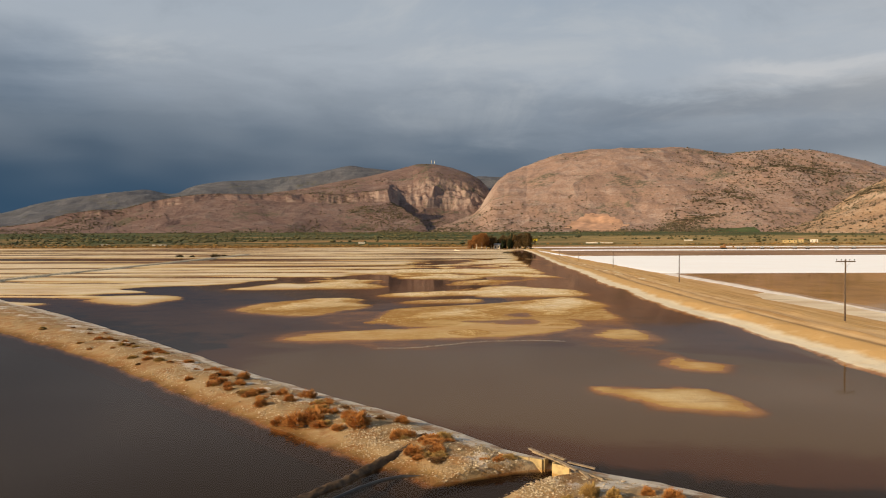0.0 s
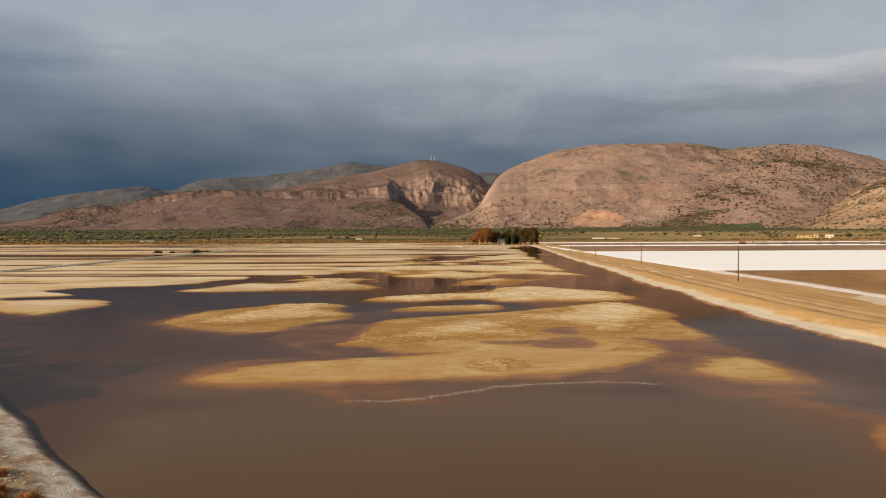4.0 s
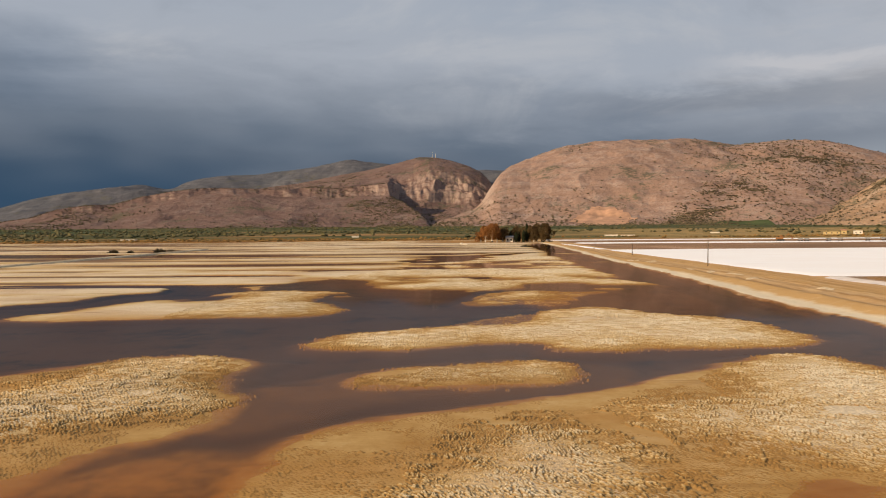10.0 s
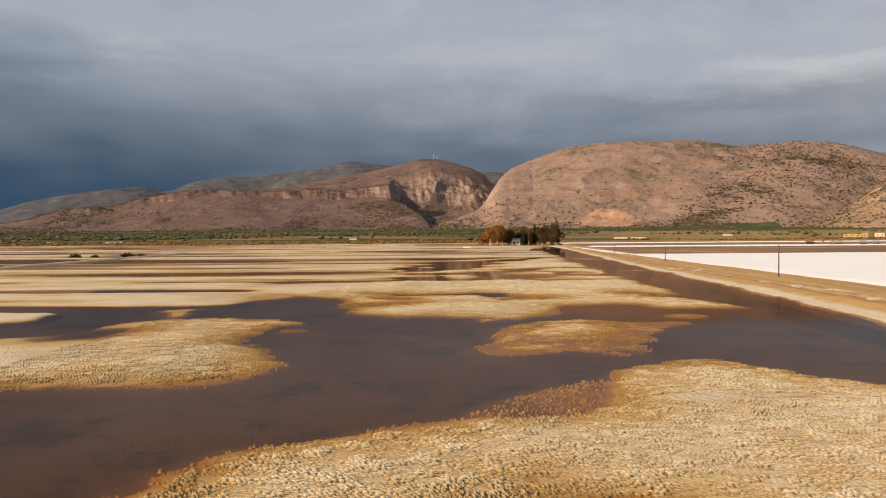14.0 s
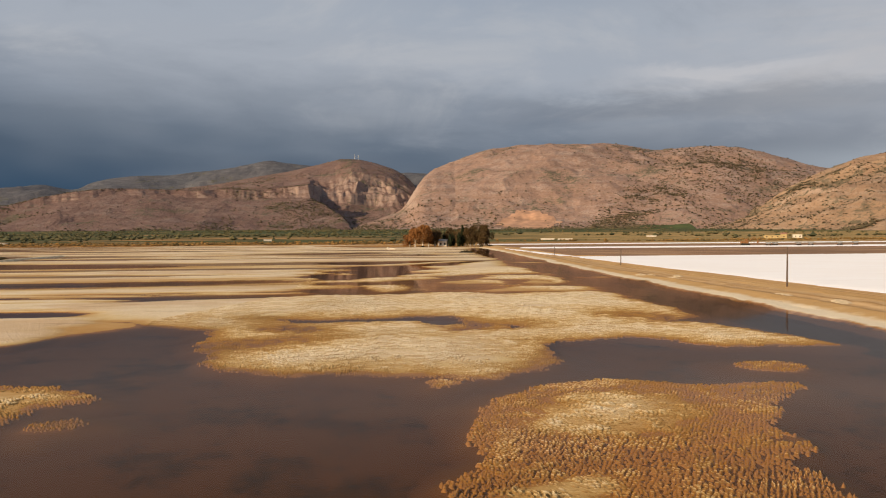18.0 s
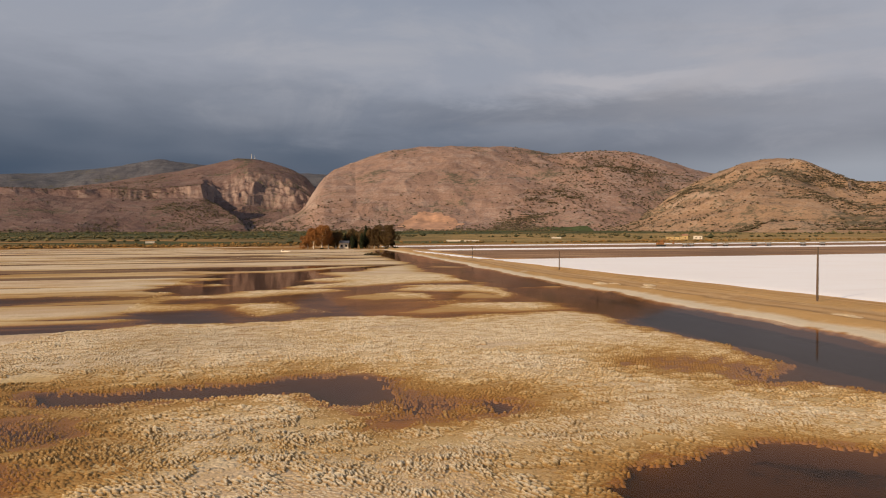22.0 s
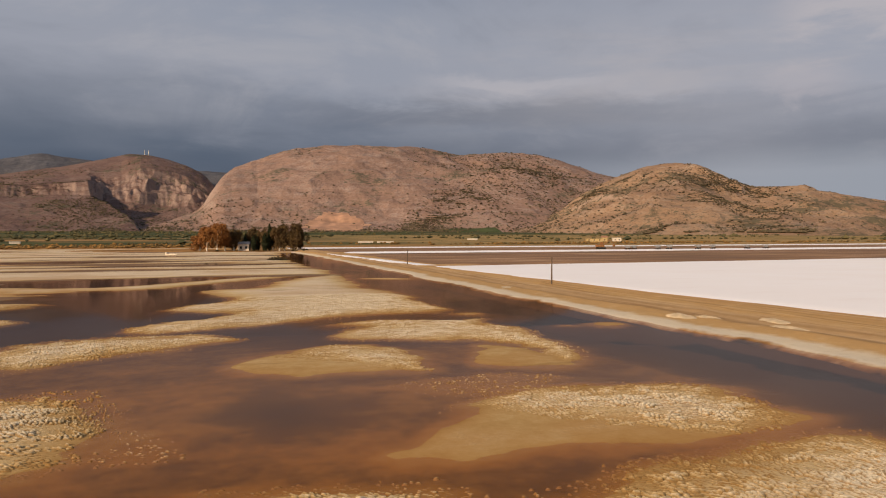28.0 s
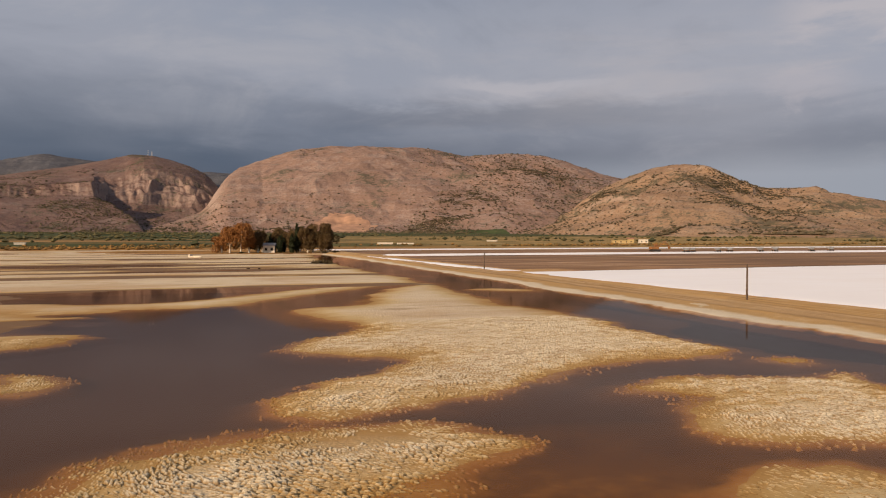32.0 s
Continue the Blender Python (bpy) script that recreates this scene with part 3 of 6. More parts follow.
bank((-12.2, 133.4), (-11.4, 135.1), (-10.5, 136.9), (-8.8, 139.4), (-6.0, 140.5), (-2.4, 142.7), (1.5, 144.1), (4.9, 144.2), (7.3, 150.7), (9.7, 155.1), (14.8, 158.3),
     (16.9, 155.7), (18.8, 151.1), (26.1, 146.1), (26.1, 139.6), (25.1, 131.9), (21.5, 130.6), (17.0, 130.2), (7.2, 130.0), (6.2, 131.1), (5.9, 132.1), (5.0, 133.5),
     (2.6, 133.6), (0.5, 133.2), (-1.5, 132.2), (-3.3, 131.3), (-5.8, 130.7), (-7.9, 130.5), (-9.9, 130.7), (-11.0, 131.7))
bank((-46.9, 147.9), (-41.9, 157.3), (-38.8, 168.7), (-31.5, 171.7), (-31.7, 180.1), (-24.1, 182.3), (-14.3, 179.0), (-17.6, 176.0), (-17.5, 169.4), (-16.9, 164.7),
     (-14.1, 161.9), (-13.1, 158.1), (-12.9, 152.0), (-14.6, 150.9), (-19.0, 150.8))
pool((-34.1, 167.4), (-33.3, 174.0), (-28.0, 175.4), (-28.8, 169.6))
bank((-64.9, 127.0), (-59.7, 138.5), (-45.5, 133.7), (-46.4, 117.3), (-49.0, 114.5))
reef((1.1, 164.6), (2.9, 167.0), (3.4, 175.1), (7.7, 178.5), (11.3, 179.0), (14.2, 177.0), (20.6, 177.4), (16.3, 174.1), (13.8, 169.8), (14.8, 167.3), (11.7, 164.8),
     (12.0, 161.3), (9.7, 160.3), (8.3, 162.3), (6.8, 162.0), (5.0, 161.0), (2.6, 160.3), (1.3, 161.9))
bank((3.7, 170.6), (7.2, 176.2), (10.8, 177.3), (13.2, 174.4), (10.6, 168.8), (6.9, 168.4))
bank((1.8, 162.4), (4.3, 164.8), (6.6, 164.2), (4.6, 161.8))
reef((19.0, 182.9), (21.9, 183.9), (23.2, 182.5), (20.4, 180.6))
reef((-15.6, 173.0), (-14.1, 173.6), (-14.2, 172.2))
reef((1.0, 180.3), (1.4, 180.8), (2.0, 180.0), (1.5, 179.5))
flat((-39.6, 203.4), (-34.3, 205.1), (-27.4, 213.2), (-18.6, 205.9), (-28.3, 198.2), (-29.0, 191.5), (-27.3, 184.6), (-27.7, 181.4))
bank((-40.9, 205.7), (-61.0, 242.9), (-27.7, 238.7), (4.0, 234.7), (15.1, 213.5), (7.5, 203.2), (-3.1, 199.0), (-16.4, 203.3), (-27.4, 213.2))
bank((-13.6, 195.6), (-10.8, 186.7), (-8.8, 185.6), (-6.5, 183.4), (-5.3, 183.7), (-4.3, 184.0), (-0.8, 182.9), (1.9, 181.8), (4.5, 181.2), (6.4, 182.4), (8.3, 183.9),
     (9.0, 188.0), (10.1, 192.6), (12.2, 194.1), (16.1, 195.0), (20.5, 193.6), (20.1, 190.7), (22.1, 189.4), (25.4, 189.8), (30.2, 189.5), (28.8, 191.8), (28.6, 194.8),
     (28.1, 198.4), (26.3, 202.0), (22.6, 202.7), (27.7, 206.4), (27.5, 211.2), (29.1, 212.7), (28.6, 214.8), (28.7, 223.7), (28.3, 225.4), (29.3, 228.4), (29.4, 231.7),
     (28.6, 236.5), (25.1, 236.0), (20.0, 235.4), (17.1, 233.7), (14.3, 234.7), (11.7, 237.2), (8.4, 237.6), (5.7, 237.3), (2.7, 236.2), (0.1, 235.5), (-14.9, 234.7))
hollow((20.3, 210.0), (23.5, 210.4), (26.5, 210.4), (25.8, 208.5), (24.2, 206.3), (22.2, 206.7), (21.0, 208.1))
pool((26.1, 208.9), (26.5, 207.6), (26.6, 204.9), (23.6, 201.9), (23.4, 203.5), (23.7, 205.3))
bank((28.1, 212.4), (27.8, 210.1), (27.7, 206.3), (26.7, 205.8), (26.1, 208.4))
pool((-10.4, 210.6), (-7.0, 209.4), (-5.1, 209.3), (-3.3, 209.6), (-0.8, 208.8), (1.2, 210.0), (3.3, 210.7), (5.6, 210.4), (7.0, 208.9), (7.2, 206.3), (6.4, 204.0),
     (4.7, 203.8), (3.5, 204.8), (2.4, 207.0), (-0.0, 206.7), (-2.7, 206.9), (-6.0, 206.5), (-9.0, 207.1))
hollow((4.8, 204.4), (7.1, 205.9), (8.5, 204.8), (11.0, 203.4), (9.3, 201.1), (8.4, 200.7), (5.7, 200.4), (4.8, 200.6))
pool((10.1, 203.7), (11.3, 203.5), (11.5, 201.7), (10.5, 200.5), (9.7, 201.3))
hollow((-10.7, 202.8), (-9.0, 205.5), (-5.0, 201.7), (-7.8, 199.8))
hollow((-14.1, 197.1), (-11.0, 195.0), (-8.9, 196.9), (-5.5, 197.6), (-8.4, 194.0), (-10.8, 192.2), (-12.7, 192.7))
shoal((-5.4, 257.7), (1.8, 263.4), (10.1, 269.8), (28.5, 264.9), (29.3, 248.3), (29.0, 237.5), (19.6, 234.6), (7.9, 236.2), (0.3, 234.2), (-0.4, 234.5))
pool((4.8, 246.1), (6.7, 250.1), (9.0, 252.3), (13.7, 251.0), (18.5, 248.4), (15.5, 244.1), (12.7, 240.8), (10.4, 239.7), (6.6, 241.1))
bank((-3.2, 252.5), (-0.5, 253.1), (2.7, 251.3), (4.1, 245.3), (3.3, 242.0), (1.3, 239.8), (-0.7, 239.8))
flat((11.9, 238.5), (14.5, 240.6), (18.1, 244.4), (22.6, 244.7), (26.1, 244.5), (28.7, 243.7), (29.1, 240.2), (29.1, 237.8), (25.3, 236.8), (20.4, 236.2), (17.6, 237.7),
     (14.8, 237.4))
bank((16.4, 243.7), (19.9, 246.6), (23.4, 246.4), (27.9, 245.0), (29.8, 243.8), (29.8, 241.2), (30.1, 239.8), (26.0, 236.6), (23.4, 237.6), (21.2, 238.8), (18.8, 241.3),
     (18.0, 243.5))
reef((15.8, 248.5), (19.5, 249.5), (24.8, 248.8), (21.1, 245.9), (15.9, 247.9))
reef((0.0, 253.5), (2.8, 253.2), (4.1, 250.5), (4.0, 247.8), (4.7, 244.9), (5.9, 242.3), (6.7, 241.0), (1.9, 242.9))
shoal((7.4, 257.2), (9.1, 259.0), (12.9, 261.5), (15.9, 262.8), (20.0, 262.6), (21.9, 258.6), (22.3, 252.6), (24.8, 250.1), (20.4, 250.5), (17.0, 251.6), (13.8, 252.8),
      (11.3, 252.1), (9.6, 254.5))
flat((7.8, 257.4), (10.0, 259.3), (12.8, 261.2), (15.8, 262.6), (18.7, 262.8), (19.7, 259.5), (19.6, 255.3), (19.5, 251.2), (16.9, 252.0), (14.0, 253.2), (11.4, 252.4),
     (9.7, 254.8))
bank((10.9, 259.7), (15.7, 262.5), (18.6, 262.7), (19.5, 259.2), (19.2, 254.8), (19.3, 251.4), (16.8, 252.9), (15.3, 256.0), (13.5, 257.9))
shoal((16.7, 268.2), (20.6, 271.2), (26.2, 273.4), (31.7, 272.9), (29.9, 252.8), (26.2, 249.9), (21.7, 251.9), (22.0, 256.9), (20.0, 262.6))
bank((16.6, 267.9), (20.4, 270.9), (26.1, 273.2), (31.5, 272.7), (30.6, 268.4), (31.0, 264.1), (30.3, 260.9), (29.6, 255.6), (29.6, 252.6), (27.8, 251.1), (26.7, 253.0),
     (27.4, 257.1), (26.3, 260.6), (22.9, 262.5), (20.7, 263.8), (18.2, 264.3))
flat((25.1, 261.0), (27.1, 257.8), (27.1, 253.4), (27.9, 251.3), (26.4, 250.1), (23.3, 251.1), (21.8, 252.0), (22.4, 254.7))
bank((-3.8, 268.0), (-2.8, 269.5), (-0.3, 271.3), (2.9, 271.9), (6.9, 271.0), (10.4, 268.8), (11.1, 266.9), (8.3, 265.1), (4.7, 263.4), (2.2, 261.4), (0.5, 260.0),
     (-0.9, 259.1), (-1.7, 258.4))
bank((18.0, 273.6), (20.7, 274.4), (24.0, 274.6), (27.5, 272.8), (31.7, 273.3), (31.7, 271.2), (28.0, 268.3), (21.0, 269.3), (20.2, 271.1))
bank((3.0, 274.1), (3.9, 276.9), (6.2, 279.1), (8.8, 281.1), (12.2, 283.9), (8.9, 286.4), (5.8, 288.8), (8.3, 293.6), (13.1, 296.0), (13.5, 302.5), (9.6, 311.9),
     (13.2, 315.0), (18.4, 316.1), (20.3, 325.6), (28.1, 338.2), (36.4, 348.1), (32.7, 326.2), (31.4, 311.2), (33.5, 299.4), (30.4, 288.8), (31.4, 282.7), (31.1, 279.0),
     (26.1, 279.2), (22.1, 278.7), (17.6, 277.8), (13.8, 275.0), (10.5, 273.3), (7.6, 272.9), (4.9, 272.5), (3.4, 273.0))
bank((-7.4, 286.0), (-5.3, 285.8), (-3.9, 283.5), (-4.5, 281.6), (-6.6, 281.2))
bank((-9.8, 299.1), (-8.3, 302.2), (-3.0, 299.6), (-6.6, 298.7), (-9.4, 297.2))
bank((-14.5, 325.4), (-7.4, 325.8), (1.5, 325.8), (9.8, 334.8), (24.0, 345.9), (30.9, 347.3), (23.5, 337.7), (11.9, 327.1), (5.3, 317.9), (-2.0, 316.2), (-8.7, 316.2),
     (-13.0, 316.9))
pool((-5.3, 318.0), (1.3, 317.7), (5.9, 313.8), (8.8, 306.4), (9.7, 296.7), (5.7, 290.0), (0.1, 284.4), (-3.3, 289.2), (-2.7, 301.4))


def shore_x(y):
    """The brine's edge along the track."""
    return np.interp(y, [0, 57, 120, 170, 220, 290, 350, 440, 520, 560, 700], [34.6, 34.2, 34.0, 36.5, 40.0, 42.5, 47.5, 53.0, 56.0, 58.5, 66.0])


def channel_x(y):
    """Where the banks end and the open channel beside the track begins."""
    return np.interp(y, [0, 60, 120, 180, 240, 270, 300, 340, 400, 450, 520], [25, 24.5, 26, 29.5, 29.5, 31, 33, 35.5, 38.5, 41, 52])


def oval(x, y, o):
    cx, cy, a, b, turn = o
    cs, sn = math.cos(radians(turn)), math.sin(radians(turn))
    u, v = (x - cx) * cs + (y - cy) * sn, -(x - cx) * sn + (y - cy) * cs
    return (1 - np.sqrt((u / a) ** 2 + (v / b) ** 2)) * min(a, b)


def within(x, y, ring, reach=15.0):
    """Metres from a ring, positive within it; -reach far away."""
    out = np.full(x.shape, -reach)
    near = (x > ring[:, 0].min() - reach) & (x < ring[:, 0].max() + reach) & (y > ring[:, 1].min() - reach) & (y < ring[:, 1].max() + reach)
    px, py = x[near], y[near]
    best, odd = np.full(px.shape, reach * reach), np.zeros(px.shape, bool)
    for (ax, ay), (bx, by) in zip(ring, np.roll(ring, -1, 0)):
        ex, ey = bx - ax, by - ay
        t = np.clip(((px - ax) * ex + (py - ay) * ey) / (ex * ex + ey * ey + 1e-9), 0, 1)
        best = np.minimum(best, (px - ax - t * ex) ** 2 + (py - ay - t * ey) ** 2)
        if ay != by:
            odd ^= ((ay > py) != (by > py)) & (px < ax + ex * (py - ay) / ey)
    out[near] = np.where(odd, 1, -1) * np.sqrt(best)
    return out


def pan_rise(x, y):
    """Metres of bank inside (+) or open water outside (-) at each place, and how crusted it is."""
    wx = x + 1.7 * (fbm(x / 9, y / 6, 3, 3) - 0.5) + 1.5 * (fbm(x / 1.9, y / 1.3, 5, 4) - 0.5)
    wy = y + 1.9 * (fbm(x / 10, y / 7, 11, 3) - 0.5) + 1.4 * (fbm(x / 2.2, y / 1.2, 13, 4) - 0.5)
    d, crust = np.full(x.shape, -14.0), np.zeros(x.shape)
    for ring, top, kind in SHAPES:
        v = within(wx, wy, ring)
        if kind < 0:
            v = v + 0.4
            d = np.minimum(d, np.where(v > 0, v * kind * 0.8, -v * 0.8))
            continue
        core = np.clip(v / 1.7 + 0.2, 0.2, 1) if top > 0 else 1.0
        v = np.minimum(v, top)
        crust = np.where((v > min(top - 0.02, 0)) & (kind > 0), np.maximum(core, crust), np.where(v > d, kind * 0.2, crust))
        d = np.maximum(d, v)
    # the stretches that are only seen from afar: long streaks
    near = (fbm(x / 70 + 3, y / 8, 31, 4) - 0.375) * 50
    far = (fbm(x / 95 + 3, y / 11, 33, 4) - 0.448) * 80 + (fbm(x / 40, y / 6, 35, 3) - 0.5) * 26
    blend = np.clip((y - 250) / 100, 0, 1)
    wild = near * (1 - blend) + far * blend + (fbm(x / 16, y / 3.5, 37, 3) - 0.5) * 7
    left = np.interp(y, [0, 60, 110, 150, 200, 250, 300, 340, 345], [-60, -90, -80, -66, -36, -14, -16, -14, 60])
    own = np.clip((x - left + 26 * (fbm(x / 30, y / 14, 39, 3) - 0.5)) / 8, 0, 1) * (y < 345)
    wild = wild - 14 * np.clip((125 - y) / 40, 0, 1) + 0.6 * np.clip((y - 330) / 50, 0, 1)
    wild = wild - 5 * np.clip((-70 - x) / 60, 0, 1) * np.clip((y - 140) / 40, 0, 1)
    # far off the pans have all but dried out: bare wet mud between the crusts
    dried = np.maximum(np.clip((y - 215) / 50, 0, 1), np.clip((y - 168) / 30, 0, 1) * np.clip((-38 - x) / 15, 0, 1))
    wet = dried * np.clip(0.25 - wild / 5.0, 0, 1) * (1 - own)
    wild = wild * (1 - dried) + dried * np.where(wild > -11, np.maximum(wild, 0.8), wild + 11.8)
    wild = np.minimum(wild, -oval(wx, wy, (-150, 340, 100, 17, -8)) * 0.4)
    wild = np.minimum(wild, -oval(wx, wy, (-46, 261, 32, 6, 4)) * 0.5)
    d = d * own + wild * (1 - own)
    crust = np.maximum(crust * own, 0.7 * (1 - own))
    d = np.minimum(d, (channel_x(y) - x) + 3.0 * (fbm(x / 6, y / 5, 41, 3) - 0.5))
    for o in ISLETS:
        d = np.maximum(d, oval(wx, wy, o))
    return d, crust, wet


ISLETS = [(38.3, 265.5, 1.5, 1.4, -11), (35.5, 266.0, 0.9, 0.8, -20), (31.4, 276.8, 1.0, 0.8, -27), (40.0, 330.0, 4.5, 2.5, -30), (21.0, 61.5, 2.6, 2.4, -60)]


def land(x, y):
    """Ground that stands clear of the pans: the spit with the trees, the plain behind."""
    spit = np.clip(oval(x, y + 14 * (fbm(x / 30, y / 30, 51, 3) - 0.5), (60, 575, 105, 52, -8)) / 8, -1, 1)
    edge = 655 + 30 * (fbm(x / 90, y / 90, 53, 3) - 0.5)
    back = np.clip((y - edge) / 14, -1, 1)
    right = np.clip((x - shore_x(y) - 1.0) / 3, -1, np.interp(y, [120, 200, 470, 520], [1.0, -0.5, -0.5, 1.0]))
    return np.maximum(np.maximum(spit, back), right)


def pan_height(x, y):
    d = pan_rise(x, y)[0]
    ease = (0.062 + 0.20 * np.clip(fbm(x / 26, y / 15, 63, 3) - 0.36, 0, 1) * 2) * np.interp(y, [120, 165, 215, 240], [1.0, 2.1, 2.1, 0.8])
    deep = 0.36 + 0.08 * np.clip((62 + 0.9 * np.clip(-x, -30, 60) - y) / 20, 0, 1) - 0.10 * np.clip((y - 205) / 30, 0, 1) - 0.25 * np.clip(oval(x, y, (10, 56, 40, 22, -20)) / 8, 0, 1)
    deep = deep + 0.3 * np.clip((x - channel_x(y) - 1) / 3, 0, 1) * (y > 150)
    h = np.where(d < 0, ease * d, 0.036 * d)
    h = np.clip(h, -deep, 0.12 + 0.04 * np.clip(d / 6, 0, 1))
    h = h + 0.022 * (fbm(x / 1.1, y / 0.9, 61, 3) - 0.5) + 0.035 * (fbm(x / 7, y / 4, 67, 3) - 0.5) - 0.012
    g = land(x, y)
    return np.where(g > -1, np.maximum(h, -0.4 + 0.8 * (g + 1) / 2), h) + np.maximum(0, y - 700) * 0.0115


def steps(parts):
    out = []
    for a, b, s in parts:
        out += list(np.arange(a, b, s))
    return np.array(out + [parts[-1][1]])


gx = steps([(-2600, -700, 190), (-700, -240, 20), (-240, -90, 4.0), (-90, -46, 1.2), (-46, 44, 0.42), (44, 64, 1.2), (64, 200, 8), (200, 700, 50), (700, 3900, 200)])
gy = steps([(-160, 20, 12), (20, 60, 1.0), (60, 320, 0.48), (320, 400, 0.9), (400, 560, 1.8), (560, 760, 5), (760, 1600, 60), (1600, 4000, 200)])
X, Y = np.meshgrid(gx, gy)
Z = pan_height(X, Y)
ground = new("ground", mesh_of("ground", np.stack([X.ravel(), Y.ravel(), Z.ravel()], 1), grid_faces(len(gy), len(gx)), m_bed))
ground.data.materials.append(m_plain)
mid = ((Y[:-1, :-1] > 640) | ((land(X, Y)[:-1, :-1] > 0.6) & (Y[:-1, :-1] > 500))).ravel()
ground.data.polygons.foreach_set("material_index", mid.astype(np.int32))
damp = ground.data.attributes.new("damp", "FLOAT", "POINT")
damp.data.foreach_set("value", pan_rise(X, Y)[2].ravel().astype(np.float32))
tagged(ground, "brown mud bed with amber shallows and cream salt-crusted banks", "salt pan bed", kind="structure")

water = new("water", mesh_of("water", [(-2600, -160, 0), (62, -160, 0), (66, 690, 0), (-2600, 690, 0)], [(0, 1, 2, 3)], m_water, False))
tagged(water, "still dark brine that mirrors the grey sky", "water", kind="structure")

# ---- embankment with the dirt track ----
PROFILE = [(-2.0, -0.85), (-0.6, -0.35), (0.3, 0.04), (1.6, 0.14), (2.6, 0.30), (3.6, 0.62), (5.0, 0.85), (6.0, 0.70), (6.8, 0.62), (8.0, 0.88), (9.3, 0.74),
           (10.5, 0.86), (12.0, 0.80), (14.0, 0.62), (17.0, 0.46), (20.0, 0.36), (24.0, 0.32), (28.0, 0.30)]


def emb_share(y):
    """The embankment sinks from the first pan to the last."""
    return np.interp(y, [100, 160, 235, 300, 400, 480], [1.0, 0.75, 0.36, 0.10, 0.10, 0.8])


ys = steps([(-160, 20, 8), (20, 400, 0.8), (400, 610, 2.0)])
us = steps([(-2.0, 14.0, 0.4), (14.0, 27.6, 1.2)])
U, V = np.meshgrid(us, ys)
ez = np.interp(U, [a for a, b in PROFILE], [b for a, b in PROFILE])
ez = np.where(ez > 0.1, 0.1 + (ez - 0.1) * emb_share(V), ez)
amp = np.clip((U + 0.5) / 3, 0, 1) * np.clip((15 - U) / 3, 0.10, 1) * np.interp(V, [200, 300], [1.0, 0.6])
ez = ez + amp * (0.17 * (fbm(U / 2.5, V / 12, 71, 4) - 0.5) + 0.10 * (fbm(U / 0.9, V / 2.0, 73, 3) - 0.5))
ez = ez + amp * 0.25 * np.clip(fbm(U / 3.0, V / 5.0, 79, 3) - 0.62, 0, 1) * 3
ex = shore_x(V) + U + 1.1 * (fbm(V / 9, V * 0 + 2, 77, 4) - 0.5) * np.clip(1 - U / 8, 0, 1) * 2
emb = new("embankment", mesh_of("embankment", np.stack([ex.ravel(), V.ravel(), ez.ravel()], 1), grid_faces(len(ys), len(us)), m_bank))
lay = emb.data.uv_layers.new(name="UVMap")
vi = np.empty(len(emb.data.loops), np.int32)
emb.data.loops.foreach_get("vertex_index", vi)
lay.data.foreach_set("uv", np.stack([U.ravel()[vi], V.ravel()[vi]], 1).astype(np.float32).ravel())
tagged(emb, "ochre earth embankment with a rutted dirt track and white salt edge", "dirt road", kind="structure")


def emb_z(x, y):
    z = float(np.interp(x - shore_x(y), [a for a, b in PROFILE], [b for a, b in PROFILE]))
    return 0.1 + (z - 0.1) * float(emb_share(y)) if z > 0.1 else z


# ---- pans beyond the track ----
def sheet(name, corners, z, mat, label, category, cut=3.0, wob=1.2, seed=0, skirt=0.5):
    """A four-cornered sheet, its height given along y, with a wavering edge, corners in order round it, and a rim that goes down into the ground."""
    c = np.array(corners, float)
    nu = max(2, int(max(np.hypot(*(c[1] - c[0])), np.hypot(*(c[2] - c[3]))) / cut))
    nv = max(2, int(max(np.hypot(*(c[3] - c[0])), np.hypot(*(c[2] - c[1]))) / cut))
    a, b = np.meshgrid(np.linspace(0, 1, nu), np.linspace(0, 1, nv))
    P = ((1 - a) * (1 - b))[..., None] * c[0] + (a * (1 - b))[..., None] * c[1] + (a * b)[..., None] * c[2] + ((1 - a) * b)[..., None] * c[3]
    x, y = P[..., 0], P[..., 1]
    x = x + wob * (fbm(x / 9, y / 9, 91 + seed, 3) - 0.5) * 2
    y = y + wob * (fbm(x / 12, y / 9, 95 + seed, 3) - 0.5) * 2
    z = np.interp(y, [q[0] for q in z], [q[1] for q in z])
    h = z + 0.03 * (fbm(x / 4, y / 4, 97, 3) - 0.5)
    for rim in (np.s_[0], np.s_[-1], np.s_[:, 0], np.s_[:, -1]):
        h[rim] = z[rim] - skirt
    ob = new(name, mesh_of(name, np.stack([x.ravel(), y.ravel(), h.ravel()], 1), grid_faces(nv, nu), mat))
    return tagged(ob, label, category, kind="structure")


m_rim = plain("grey_salt_rim", (0.64, 0.585, 0.55), 0.12, 0.5)
m_silt = plain("tan_pond_silt", (0.56, 0.41, 0.19), 0.2, 0.15)
sheet("salt_pan", [(57.5, 200), (330, 192), (330, 378), (58.5, 372)], [(195, 0.46), (235, 0.30), (300, 0.17)], m_salt, "flat white salt pan ready for harvest", "salt pan", 3.0, 0.9, 1)
sheet("drained_pan", [(62, 376), (420, 384), (420, 474), (66, 478)], [(375, 0.16), (470, 0.45)], m_brown, "drained brown mud pan with pale streaks", "mud pan", 5.0, 2.0, 2)
sheet("salt_strip", [(70, 486), (520, 474), (520, 500), (70, 498)], [(0, 0.75)], m_salt, "narrow white strip of salt", "salt pan", 4.0, 1.5, 3)
